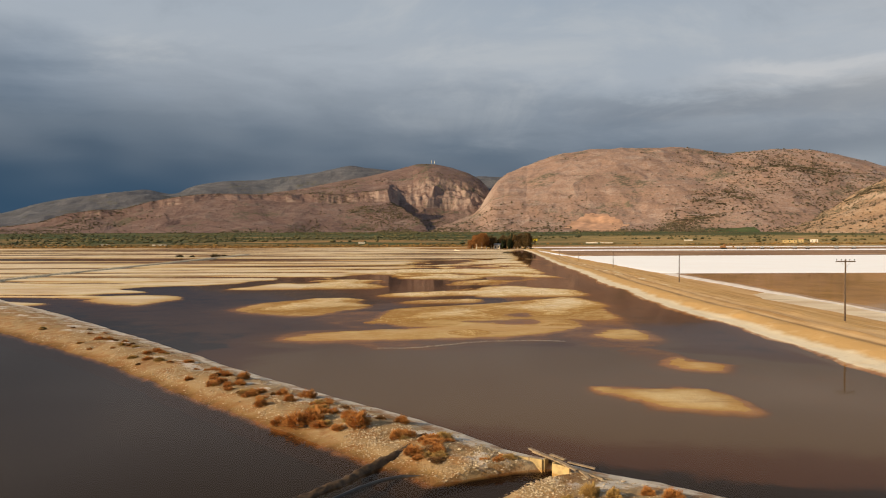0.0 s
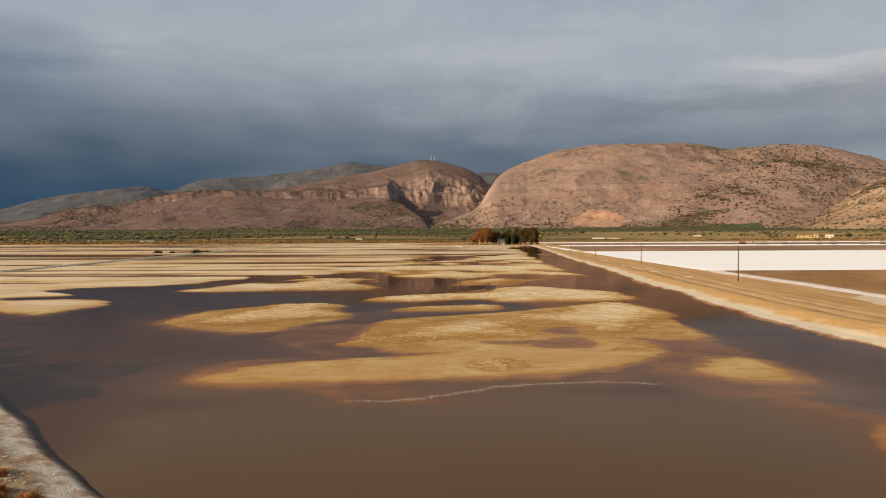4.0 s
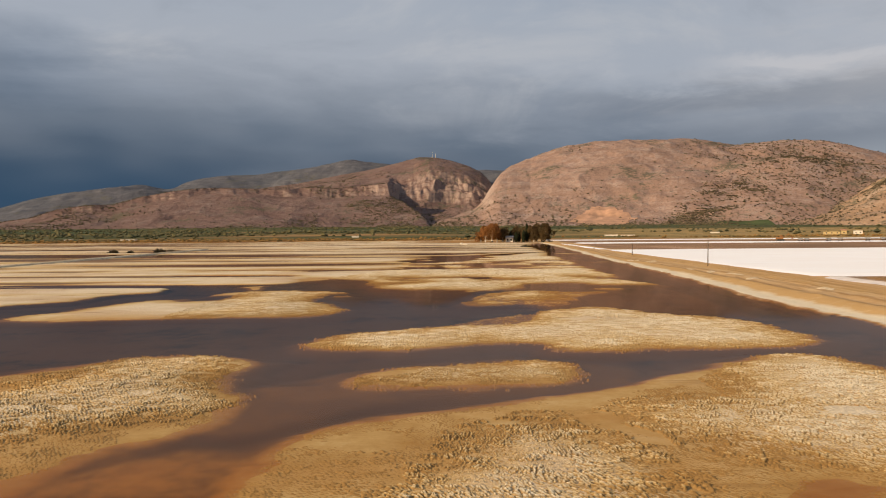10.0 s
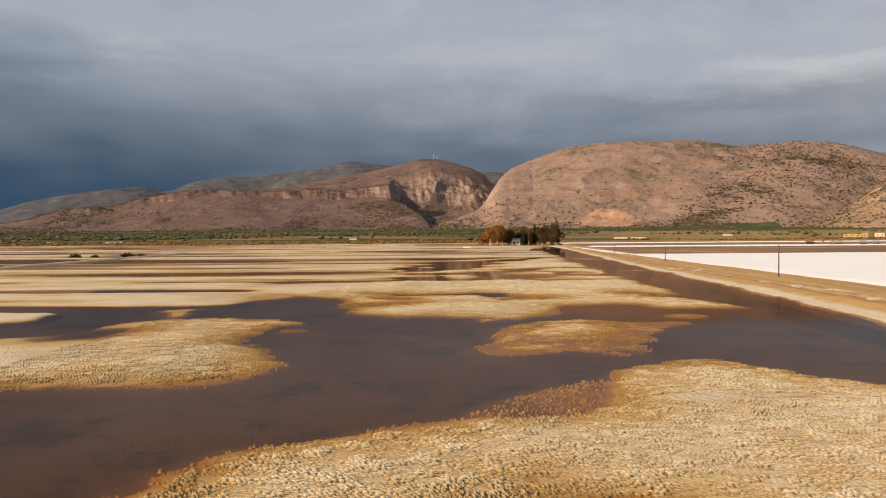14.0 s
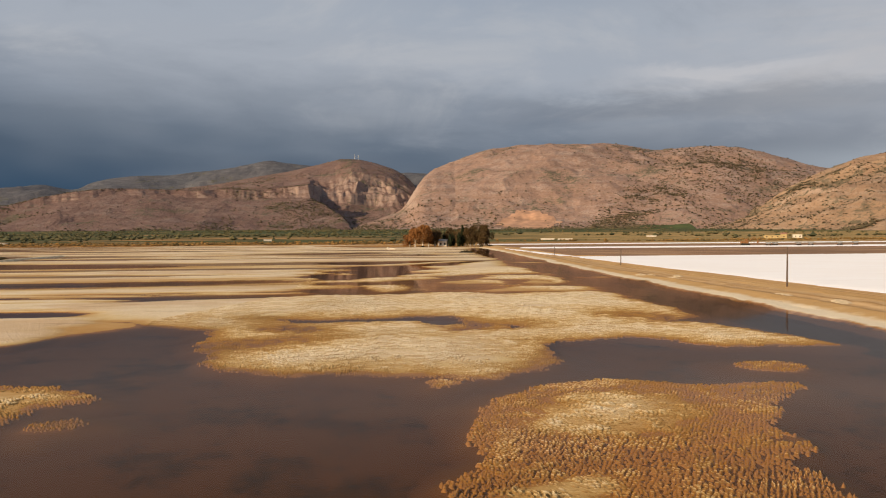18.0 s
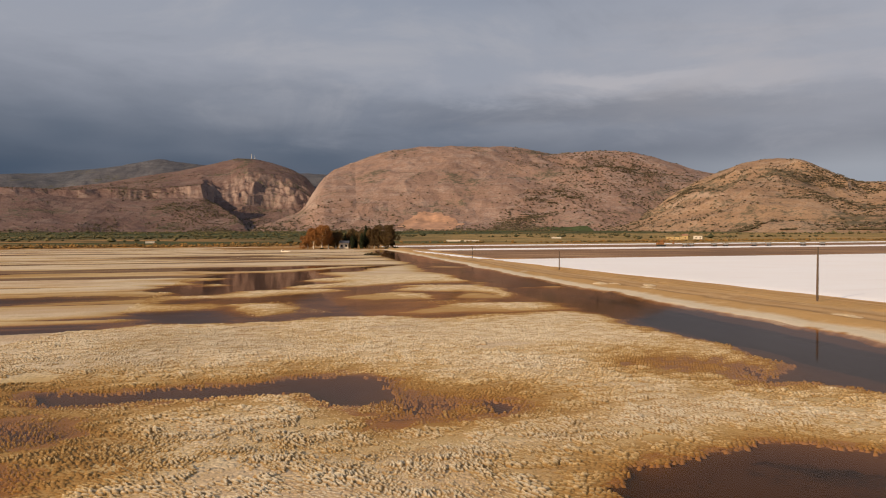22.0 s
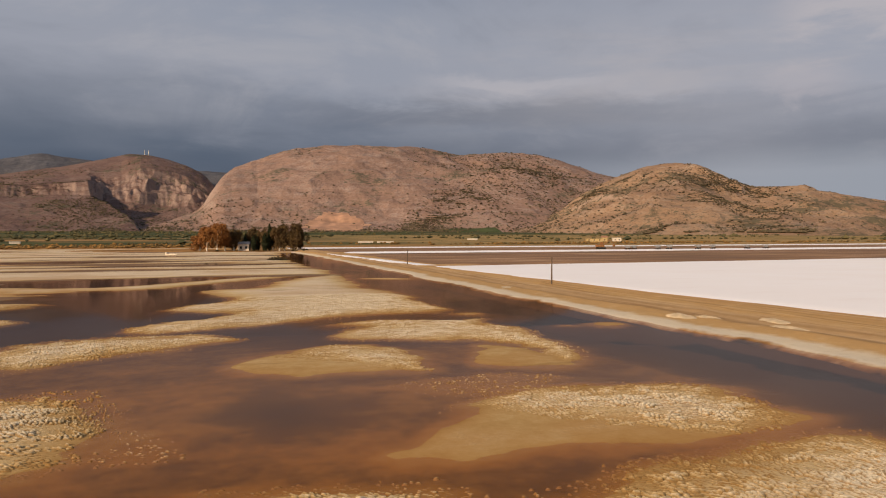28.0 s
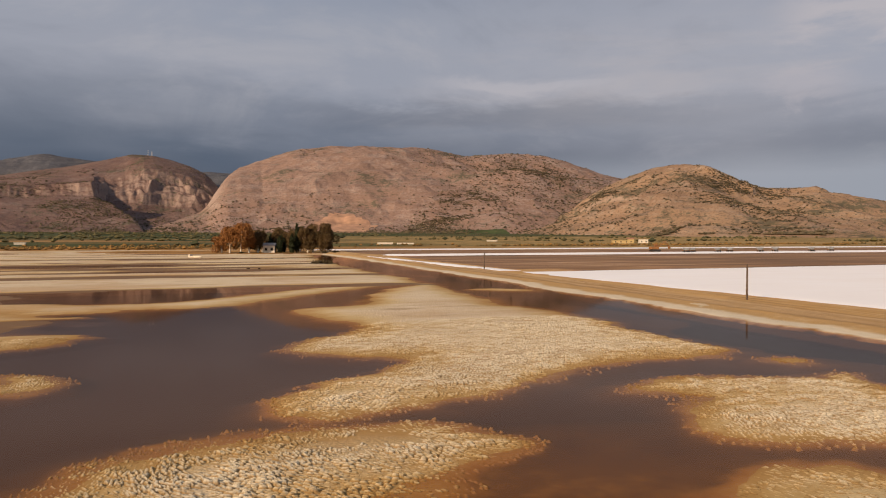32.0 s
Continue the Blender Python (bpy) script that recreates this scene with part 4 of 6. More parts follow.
sheet("salt_edge", [(58.5, 373), (66, 373), (62.5, 476), (59.5, 476)], [(375, 0.22), (470, 0.6)], m_salt, "white salt edge along the track", "salt pan", 1.5, 1.2, 4)
sheet("drained_pan", [(64, 504), (560, 506), (560, 575), (66, 572)], [(0, 0.56)], m_brown, "dark drained mud pan", "mud pan", 6.0, 2.0, 5)
sheet("salt_strip", [(64, 588), (640, 588), (640, 606), (64, 604)], [(0, 0.95)], m_salt, "thin white salt dike across the plain", "salt pan", 5.0, 1.5, 6)
sheet("pond_shelf", [(56.2, 40), (300, 40), (300, 199), (58.2, 199)], [(0, 0.50)], m_rim, "white salt rim round a small pond", "salt rim", 2.0, 1.0, 7)
sheet("pond_floor", [(57.4, 40), (300, 40), (300, 197.5), (60.6, 196)], [(0, 0.56)], m_silt, "tan silt floor of a small pond", "pond floor", 3.0, 0.8, 8, 0.3)
pond = sheet("pond_water", [(58.0, 40), (300, 40), (300, 196.8), (61.2, 195.0)], [(0, 0.60)], m_water, "still brown pond that mirrors the hills", "water", 3.0, 0.8, 8, 0.02)

# ---- hills, each a slope that climbs from its foot to its crest ----
OX, OY = 0.0, 110.0


def slope_surface(name, crest, foot, back, cols, rows, shape, mat, label, rough=1.0, seed=0, big=1.0, cut=22.0, ease=0.5):
    """crest: bearing and height at the skyline; foot and back: distances of foot and skyline; shape(s, az): share of the height at s of the way."""
    az = np.linspace(crest[0][0], crest[-1][0], cols)
    H = np.interp(az, [a for a, b in crest], [b for a, b in crest])
    k = max(1, int(cols / (az[-1] - az[0]) * ease))
    H = np.convolve(np.pad(H, k, mode="edge"), np.ones(2 * k + 1) / (2 * k + 1), "valid")
    s = np.concatenate([np.linspace(0, 1, rows) ** 0.9, [1.03, 1.08, 1.15]])
    A, Sg = np.meshgrid(az, s)
    Hc = np.broadcast_to(H, A.shape)
    foot_r, back_r = foot(A), back(A)
    foot_r = foot_r + 60 * (fbm(A * 0.30, A * 0, seed + 31, 2) - 0.5)
    R = foot_r + (back_r - foot_r) * Sg
    x, y = OX + R * np.sin(np.radians(A)), OY + R * np.cos(np.radians(A))
    base = 0.0115 * np.maximum(0, y - 700) - 6
    share = shape(np.minimum(Sg, 1), A)
    z = base * (1 - share) + Hc * share
    lim = np.clip(Sg * 6, 0, 1) * np.clip(Hc / 120, 0.15, 1)
    # valleys that wander downhill: bent along the slope so that none runs straight
    bx, by = x + 260 * (fbm(x / 420, y / 420, seed + 61, 3) - 0.5), y + 260 * (fbm(x / 420, y / 420, seed + 63, 3) - 0.5)
    gul = (fbm(bx / 520, by / 620, seed + 1, 4) - 0.5) * 150 * big + (ridged(bx / 210, by / 260, seed + 5, 4) - 0.6) * cut
    gul = gul + (fbm(x / 42, y / 48, seed + 9, 3) - 0.5) * 13
    fade = np.clip((1.0 - np.minimum(Sg, 1)) * 5, 0.22, 1)
    z = z + rough * gul * lim * fade
    z = z - np.maximum(0, Sg - 1) * 900
    ob = new(name, mesh_of(name, np.stack([x.ravel(), y.ravel(), z.ravel()], 1), grid_faces(len(s), cols), mat))
    tagged(ob, label, "hill", kind="structure")
    return ob, x, y, z, A, Sg


def flat_az(v):
    return lambda a: np.full(a.shape, float(v))


def curve(points, waver=0.0):
    def at(a):
        rows = np.linspace(0, 3, a.shape[0])[:, None] + np.zeros(a.shape)
        b = a + waver * (fbm(a * 0.8, rows * 2.5, 821, 4) - 0.5) * 2
        return np.interp(b, [q[0] for q in points], [q[1] for q in points])
    return at


def bulge(s, a):
    return np.sin(np.clip(s, 0, 1) * np.pi / 2) ** 1.55


def cliffed(s, a):
    """Scree below, then a broken band of cliffs up to the rim."""
    base = np.interp(a, [-30, -24, -16, -9, -5], [0.66, 0.70, 0.82, 0.74, 0.73])
    t = s + 0.06 * (fbm(a * 0.7, s * 2, 811, 3) - 0.5) + 0.018 * (fbm(a * 2.6, s * 6, 812, 3) - 0.5)
    w1 = np.clip(s / 0.88, 0, 1) ** 1.25 * base
    wall = np.clip((t - 0.87) / (0.05 + 0.08 * fbm(a * 0.9, s * 0, 814, 2)), 0, 1)
    wall = np.clip(wall + 0.22 * (fbm(a * 2.2, wall * 3.0, 816, 3) - 0.5) * np.sin(np.pi * wall), 0, 1)
    whole = np.clip(w1 + wall * (0.97 - base) + np.clip((s - 0.95) / 0.05, 0, 1) * 0.03, 0, 1)
    # its end falls off in a crag and then a long edge
    end = a + 0.35 * (fbm(s * 7, a * 2, 817, 3) - 0.5)
    return np.minimum(whole, np.interp(end, [-4.45, -4.2, -3.3, -2.6, -1.9, -1.2], [1.0, 0.68, 0.57, 0.42, 0.24, 0.0]))


def gorged(s, a):
    """A gentle back behind the near cliffs, and beside it a gorge with a tall broken wall."""
    back = np.interp(s, [0, 0.30, 0.40, 1], [0, 0.28, 1.0, 2.0])
    low = np.interp(a, [-20, -16, -8, -4], [0.80, 0.72, 0.50, 0.48])
    back = np.where(back < 1, back * low, low + (back - 1) * (1 - low))
    t = s + 0.055 * (fbm(a * 0.75 + s * 3.0, s * 2.5, 819, 3) - 0.5) + 0.028 * (ridged(a * 0.45 - s * 4.0, s * 2, 823, 2) - 0.6) + 0.007 * (fbm(a * 3.5, s * 12, 824, 3) - 0.5)
    rim = np.interp(a, [-4, -2.4, -1.2, 1.5, 3.2], [0.54, 0.56, 0.66, 0.68, 0.66])
    up = np.clip((t - 0.475) / 0.125, 0, 1)
    up = np.clip(np.interp(up, [0, 0.28, 0.42, 0.62, 0.74, 1], [0, 0.36, 0.42, 0.74, 0.79, 1.0]) + 0.36 * (fbm(a * 1.1, up * 6.0, 826, 3) - 0.5) * np.sin(np.pi * up), 0, 1)
    wall = np.interp(np.minimum(t, 0.475), [0, 0.36, 0.475], [0, 0.19, 0.31]) + up * (rim - 0.31) + (1 - rim) * np.clip((s - 0.58) / 0.42, 0, 1) ** 0.8
    wall = np.where(s >= 0.999, 1.0, wall)
    edge = -4.5 + 0.7 * (fbm(a * 0, s * 11, 815, 3) - 0.5)
    m = np.clip((a - edge) / 0.9 + 0.35 * (fbm(a * 2.4, s * 26, 825, 4) - 0.5), 0, 1)
    return back * (1 - m) + wall * m


far_crest = [(-36, 90), (-34.3, 103), (-31.3, 144), (-29.6, 188), (-27.9, 218), (-26.1, 233), (-24.3, 257), (-22.5, 283), (-21.3, 264), (-20.5, 255), (-19.4, 299), (-18.6, 324),
             (-16.6, 346), (-14.5, 348), (-12.4, 374), (-10.3, 399), (-7.3, 436), (-6.0, 432), (-4.2, 418), (-2.9, 380), (0, 372), (3, 376), (6, 372)]
spur_crest = [(-44, 20), (-34.3, 32), (-31.4, 48), (-29.7, 62), (-28.0, 94), (-26.2, 109), (-24.4, 112), (-22.5, 143), (-20.6, 163), (-18.6, 177), (-16.6, 180), (-14.6, 179),
              (-12.5, 177), (-10.4, 185), (-8.2, 182), (-6.0, 194), (-4.4, 207), (-0.9, 205)]
massif_crest = [(-24, 60), (-20.6, 150), (-16.6, 205), (-12.5, 246), (-10.3, 276), (-8.2, 307), (-6.0, 335), (-4.2, 365), (-2.0, 405), (-0.6, 402), (0.6, 384), (1.9, 356),
                (3.0, 316), (3.7, 258), (4.3, 190), (5.8, 90)]
dome_crest = [(-4.2, 6), (-3.0, 12), (-1.9, 22), (0.5, 54), (2.7, 100), (3.4, 160), (4.0, 232), (4.9, 292), (6.7, 356), (9.2, 409), (11.8, 434), (13.9, 440), (17.5, 424), (19.9, 403),
              (21.8, 378), (23.6, 386), (26.9, 382), (29.1, 354), (30.8, 323), (32.2, 290), (36.4, 240), (42, 180)]
hill_crest = [(23, 12), (24.7, 19), (27.2, 56), (29.3, 106), (31.3, 181), (33.3, 227), (34.9, 263), (36.8, 276), (38.4, 265), (40.6, 210), (42.1, 179), (44.2, 175), (45.5, 175),
              (47.6, 149), (49.7, 123), (52.2, 92), (56.5, 43), (66, 20)]
slope_surface("hill_range", far_crest, flat_az(3500), flat_az(4600), 300, 60, bulge, m_far, "distant mountain ridge tinted blue-grey for haze", 0.7, 400)
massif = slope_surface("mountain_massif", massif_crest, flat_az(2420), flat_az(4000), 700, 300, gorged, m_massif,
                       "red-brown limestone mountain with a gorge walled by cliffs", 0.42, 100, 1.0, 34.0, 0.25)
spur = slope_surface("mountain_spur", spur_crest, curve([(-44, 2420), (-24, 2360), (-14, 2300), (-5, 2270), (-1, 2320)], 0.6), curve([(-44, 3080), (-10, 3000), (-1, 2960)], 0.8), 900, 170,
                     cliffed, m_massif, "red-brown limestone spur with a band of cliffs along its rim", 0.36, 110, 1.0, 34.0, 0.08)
dome = slope_surface("mountain_dome", dome_crest, curve([(-4.2, 2280), (0, 2220), (6, 2100), (24, 2100), (42, 2300)]),
                     curve([(-4.2, 2330), (-1.9, 2420), (0.5, 2600), (2.7, 2950), (4.0, 3250), (4.9, 3450), (6.7, 3700)]), 620, 150, bulge, m_dome,
                     "broad rounded brown limestone mountain with scattered scrub", 0.72, 200, 0.85, 26.0)
hill = slope_surface("hill_near", hill_crest, curve([(23, 1900), (36, 1500), (66, 1500)]), curve([(23, 2700), (34, 3000), (66, 2900)]), 520, 120, bulge, m_hill,
                     "conical dry-grass hill with dark scrub", 0.85, 300, 0.75, 42.0)


def scatter_blobs(name, px, py, pz, size, mat, label, category, squash=0.75, seed=1):
    """Low ragged crowns, each a bent octahedron, in one mesh."""
    r = np.random.default_rng(seed)
    k = len(px)
    base = np.array([(1, 0, 0.3), (0.3, 0.95, 0.25), (-0.8, 0.6, 0.3), (-0.8, -0.6, 0.2), (0.3, -0.95, 0.3), (0.1, 0.1, 1.0), (0, 0, -0.25)])
    fac = np.array([(0, 1, 5), (1, 2, 5), (2, 3, 5), (3, 4, 5), (4, 0, 5), (1, 0, 6), (2, 1, 6), (3, 2, 6), (4, 3, 6), (0, 4, 6)])
    ang = r.uniform(0, 6.28, k)
    v = base[None] * r.uniform(0.7, 1.3, (k, 7, 1))
    cs, sn = np.cos(ang)[:, None], np.sin(ang)[:, None]
    vx, vy = v[..., 0] * cs - v[..., 1] * sn, v[..., 0] * sn + v[..., 1] * cs
    sz = np.asarray(size)[:, None]
    vv = np.stack([px[:, None] + vx * sz, py[:, None] + vy * sz, pz[:, None] + v[..., 2] * sz * squash], -1).reshape(-1, 3)
    ff = (fac[None] + 7 * np.arange(k)[:, None, None]).reshape(-1, 3)
    ob = new(name, mesh_of(name, vv, ff, mat, False))
    return tagged(ob, label, category, kind="stuff")


def scrub_on(surface, count, name, label, lo, hi, seed, dens, tries=6, thin=0.04):
    ob, x, y, z, A, Sg = surface
    r = np.random.default_rng(seed)
    rows, cols = x.shape
    i = r.integers(4, rows - 5, count * tries) if tries < 50 else (4 + (rows - 10) * r.uniform(0, 1, count * tries) ** 1.6).astype(int)
    j = r.integers(1, cols - 1, count * tries)
    want = dens(A[i, j], Sg[i, j], x[i, j], y[i, j]) * np.interp(Sg[i, j], [0.60, 0.90], [1.0, thin])
    keep = r.uniform(0, 1, len(i)) < want
    i, j = i[keep][:count], j[keep][:count]
    px, py = x[i, j] + r.uniform(-4, 4, len(i)), y[i, j] + r.uniform(-6, 6, len(i))
    scatter_blobs(name, px, py, z[i, j] + 0.3, r.uniform(lo, hi, len(i)) * r.uniform(0.6, 1.4, len(i)), m_scrub, label, "scrub", 0.8, seed)


scrub_on(dome, 8500, "hill_scrub", "dark evergreen scrub dotted over the mountain", 1.6, 4.0, 21,
         lambda a, s, x, y: np.clip((fbm(x / 260, y / 420, 501, 4) - 0.42) * 5, 0.03, 1) * np.interp(a, [0, 8, 18, 30], [0.22, 0.40, 0.9, 0.9])
         + 1.2 * np.exp(-((a - 21.5) / 2.6) ** 2 - ((s - 0.30 - 0.03 * (a - 21)) / 0.10) ** 2))
scrub_on(hill, 4500, "hill_scrub", "dark evergreen scrub dotted over the hill", 1.3, 3.4, 22,
         lambda a, s, x, y: np.clip((fbm(x / 180, y / 180, 503, 4) - 0.44) * 6, 0.03, 1)
         + 1.2 * np.exp(-((a - 34.0) / 2.2) ** 2 - ((s - 0.52) / 0.10) ** 2) + 1.0 * np.exp(-((a - 41.0) / 2.5) ** 2 - ((s - 0.7) / 0.2) ** 2))
scrub_on(massif, 4000, "hill_scrub", "dark evergreen scrub on the gorge's walls", 1.6, 3.8, 23,
         lambda a, s, x, y: np.clip((fbm(x / 260, y / 260, 505, 4) - 0.45) * 5, 0.02, 1), 6, 0.5)
scrub_on(spur, 7500, "hill_scrub", "dark evergreen scrub on the slopes and along the cliffs' rim", 1.5, 3.4, 29,
         lambda a, s, x, y: np.clip((fbm(x / 220, y / 220, 515, 4) - 0.45) * 5, 0.03, 1) + 0.7 * (s > 0.95) + 0.9 * np.exp(-((a + 3.4) / 1.2) ** 2 - (s / 0.22) ** 2), 6, 0.9)

scrub_on(dome, 3200, "hill_scrub", "dense dark green thicket in the mountain's side valley", 1.7, 3.6, 24,
         lambda a, s, x, y: 2.0 * np.exp(-((a - 21.0) / 2.4) ** 2 - ((s - 0.24 - 0.035 * (a - 21)) / 0.06) ** 2) * (fbm(x / 120, y / 160, 507, 4) > 0.47)
         + 1.2 * np.exp(-((a - 26.5) / 2.6) ** 2 - ((s - 0.5) / 0.12) ** 2) * (fbm(x / 110, y / 150, 508, 4) > 0.5), 60)
scrub_on(hill, 4200, "hill_scrub", "dense dark green thicket on the hill's flanks", 1.6, 3.3, 25,
         lambda a, s, x, y: 2.0 * np.exp(-((a - 32.5) / 1.8) ** 2 - ((s - 0.62) / 0.08) ** 2) * (fbm(x / 100, y / 130, 509, 4) > 0.44)
         + 1.6 * np.exp(-((a - 40.5) / 2.6) ** 2 - ((s - 0.55) / 0.25) ** 2) * (fbm(x / 90, y / 120, 510, 4) > 0.5), 60)

for foot_of, many, sd in ((spur, 2600, 26), (dome, 2600, 27), (hill, 1500, 28)):
    scrub_on(foot_of, many, "hill_scrub", "green thickets along the mountain's foot", 2.0, 4.6, sd,
             lambda a, s, x, y: 2.0 * np.exp(-(s / 0.075) ** 2) * (fbm(x / 150, y / 70, 513, 4) > 0.50), 60)

# ochre quarry scar low on the broad mountain
m_scar = plain("ochre_quarry_face", (0.43, 0.25, 0.155), 0.25, 0.03)
for az0, az1, s0, s1, sd in ((9.5, 14.9, 0.025, 0.23, 5), (-14.1, -11.2, 0.004, 0.06, 6)):
    src = dome if az0 > 0 else spur
    cols = np.where((src[4][0] > az0) & (src[4][0] < az1))[0]
    rws = np.where((src[5][:, 0] > s0) & (src[5][:, 0] < s1))[0]
    sub = np.ix_(rws, cols)
    qx, qy, qz = src[1][sub], src[2][sub], src[3][sub]
    u, v = np.meshgrid(np.linspace(-1, 1, len(cols)), np.linspace(-1, 1, len(rws)))
    inside = (np.sqrt(u ** 2 + v ** 2) + 0.5 * (fbm(u * 3, v * 3, sd, 3) - 0.5)) < 0.92
    fc = grid_faces(len(rws), len(cols))
    fc = fc[inside.ravel()[fc].all(axis=1)]
    ob = new("quarry_scar", mesh_of("quarry_scar", np.stack([qx.ravel(), qy.ravel() - 2.0, qz.ravel() + 1.5], 1), fc, m_scar))
    tagged(ob, "bare ochre quarry scar at the mountain's foot", "quarry", kind="structure")

# green fields that climb the mountains' feet
m_field = plain("green_field", (0.058, 0.074, 0.030), 0.35, 0.012, 0.95, 0.0, 0.1)
for src, az, top in ((dome, [7.5, 9.0, 13.5, 15.0, 24.0, 24.8], [0.0, 0.030, 0.034, 0.050, 0.088, 0.0]), (spur, [-21.0, -18.0, -13.5, -12.0, -5.5, -4.6], [0.0, 0.034, 0.034, 0.012, 0.022, 0.0])):
    cols = np.where((src[4][0] > az[0]) & (src[4][0] < az[-1]))[0]
    rws = np.arange(int((src[5][:, 0] < 0.14).sum()))
    sub = np.ix_(rws, cols)
    qx, qy, qz = src[1][sub], src[2][sub], src[3][sub]
    inside = src[5][sub] < np.interp(src[4][sub], az, top) * (0.75 + 0.5 * fbm(qx / 120, qy / 60, 521, 3))
    fc = grid_faces(len(rws), len(cols))
    fc = fc[inside.ravel()[fc].all(axis=1)]
    ob = new("green_field", mesh_of("green_field", np.stack([qx.ravel(), qy.ravel() - 2.0, qz.ravel() + 1.2], 1), fc, m_field))
    tagged(ob, "dark green field at the mountain's foot", "field", kind="structure")

# olive groves and hedges on the plain
k = 14000
ox, oy = rng.uniform(-1500, 2300, k), 760 + 1500 * rng.uniform(0, 1, k) ** 1.3
keep = fbm(ox / 160, oy / 90, 601, 4) - 0.11 * np.clip((ox - 60) / 160, 0, 1) > np.interp(oy, [760, 900, 2300], [0.52, 0.47, 0.44])
ox, oy = ox[keep], oy[keep]
scatter_blobs("olive_grove", ox, oy, 0.0115 * np.maximum(0, oy - 700) + 0.8, rng.uniform(1.3, 3.2, len(ox)) * np.where(rng.uniform(0, 1, len(ox)) < 0.08, 1.7, 1.0), m_olive, "grey-green olive groves and hedges on the plain", "olive trees", 0.8, 31)

# dry scrub along the far shore
k = 9000
ox, oy = rng.uniform(-900, 900, k), 662 + 95 * rng.uniform(0, 1, k) ** 1.4
keep = (fbm(ox / 60, oy / 14, 611, 4) > 0.47) & ((ox < 20) | (oy > 700))
ox, oy = ox[keep], oy[keep]
scatter_blobs("shore_scrub", ox, oy, pan_height(ox, oy) + 0.2, rng.uniform(0.5, 1.7, len(ox)), m_shore, "olive and rust scrub along the far shore", "scrub", 0.8, 33)

# ---- crust of salt nodules on the near banks ----
def nodules(name, x0, x1, y0, y1, pitch, seed, label):
    r = np.random.default_rng(seed)
    X, Y = np.meshgrid(np.arange(x0, x1, pitch), np.arange(y0, y1, pitch * 0.87))
    X = X + (np.arange(X.shape[0]) % 2)[:, None] * pitch / 2
    X, Y = X.ravel() + r.uniform(-0.3, 0.3, X.size) * pitch, Y.ravel() + r.uniform(-0.3, 0.3, X.size) * pitch
    near = X > -29 + 17 * np.clip((Y - 185) / 50, 0, 1)
    X, Y = X[near], Y[near]
    d, crust = pan_rise(X, Y)[:2]
    crust = np.maximum(crust, 0.14 * ((Y > 88) & (Y < 130) & (d > 0.2)) * np.clip((fbm(X / 6, Y / 4, 705, 3) - 0.40) * 8, 0, 1))
    keep = d > -2.2
    X, Y, d, crust = X[keep], Y[keep], d[keep], crust[keep]
    h = pan_height(X, Y)
    edge = np.interp(Y, [150, 160, 212, 225], [1.6, 0.4, 0.4, 1.6])
    want = np.clip(crust * 9, 0, 1) * np.clip((d + 0.75) / edge, 0, 1) * np.clip((h + 0.14) / 0.07, 0, 1) * np.clip(1.4 - 1.4 * np.clip((fbm(X / 5, Y / 3.5, 703, 3) - 0.70) * 9, 0, 1), 0, 1)
    keep = (r.uniform(0, 1, len(X)) < want) & (land(X, Y) < -0.99)
    X, Y, h, d, crust = X[keep], Y[keep], h[keep], d[keep], crust[keep]
    bold = np.maximum(crust, np.interp(Y, [82, 92, 212, 228], [0, 1, 1, 0.55]))
    bold = np.where(crust < 0.16, 0.30, bold)
    k = len(X)
    # rounded lumps, longer than wide, that lie in gently turning rows
    turn = 2.2 + 2.6 * (fbm(X / 6, Y / 6, 711, 2) - 0.5) + r.uniform(-0.5, 0.5, k)
    size = pitch * r.uniform(0.50, 0.85, k) * np.interp(d, [-0.6, 1.2], [0.55, 1.0])
    tall = 0.030 + 0.052 * r.uniform(0, 1, k) ** 1.3 + 0.19 * (fbm(X / 0.8, Y / 0.6, 707, 2) - 0.5)
    tall = np.maximum(tall * np.interp(Y, [80, 110], [0.85, 1.0]) * np.interp(d, [-0.6, 1.0], [0.42, 1.0]) * (0.15 + 0.85 * bold), 0.008)
    base = np.maximum(h, -0.012)

    def at(u, v, z):
        u, v = u * r.uniform(0.75, 1.25, k) * size * 1.3, v * r.uniform(0.75, 1.25, k) * size
        return np.stack([X + u * np.cos(turn) - v * np.sin(turn), Y + u * np.sin(turn) + v * np.cos(turn), z], -1)

    foot, jag = h - 0.03, tall * r.uniform(0.75, 1.1, k)
    verts = np.stack([at(1, 0.75, foot), at(-1, 0.75, foot), at(-1, -0.75, foot), at(1, -0.75, foot), at(0.42, 0.05, base + tall), at(-0.42, -0.05, base + jag)], 1).reshape(-1, 3)
    f = [(0, 1, 4), (1, 5, 4), (2, 3, 5), (3, 4, 5), (3, 0, 4), (1, 2, 5)]
    faces = (np.array(f)[None] + 6 * np.arange(k)[:, None, None]).reshape(-1, 3)
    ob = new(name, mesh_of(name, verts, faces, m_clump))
    rise = ob.data.attributes.new("rise", "FLOAT", "POINT")
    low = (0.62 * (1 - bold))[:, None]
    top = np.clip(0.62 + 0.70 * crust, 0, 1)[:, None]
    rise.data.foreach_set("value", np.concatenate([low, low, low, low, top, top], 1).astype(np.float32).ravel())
    return tagged(ob, label, "salt crust", kind="stuff")


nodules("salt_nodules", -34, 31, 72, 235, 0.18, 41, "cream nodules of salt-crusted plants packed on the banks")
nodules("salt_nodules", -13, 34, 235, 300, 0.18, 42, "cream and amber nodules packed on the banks")

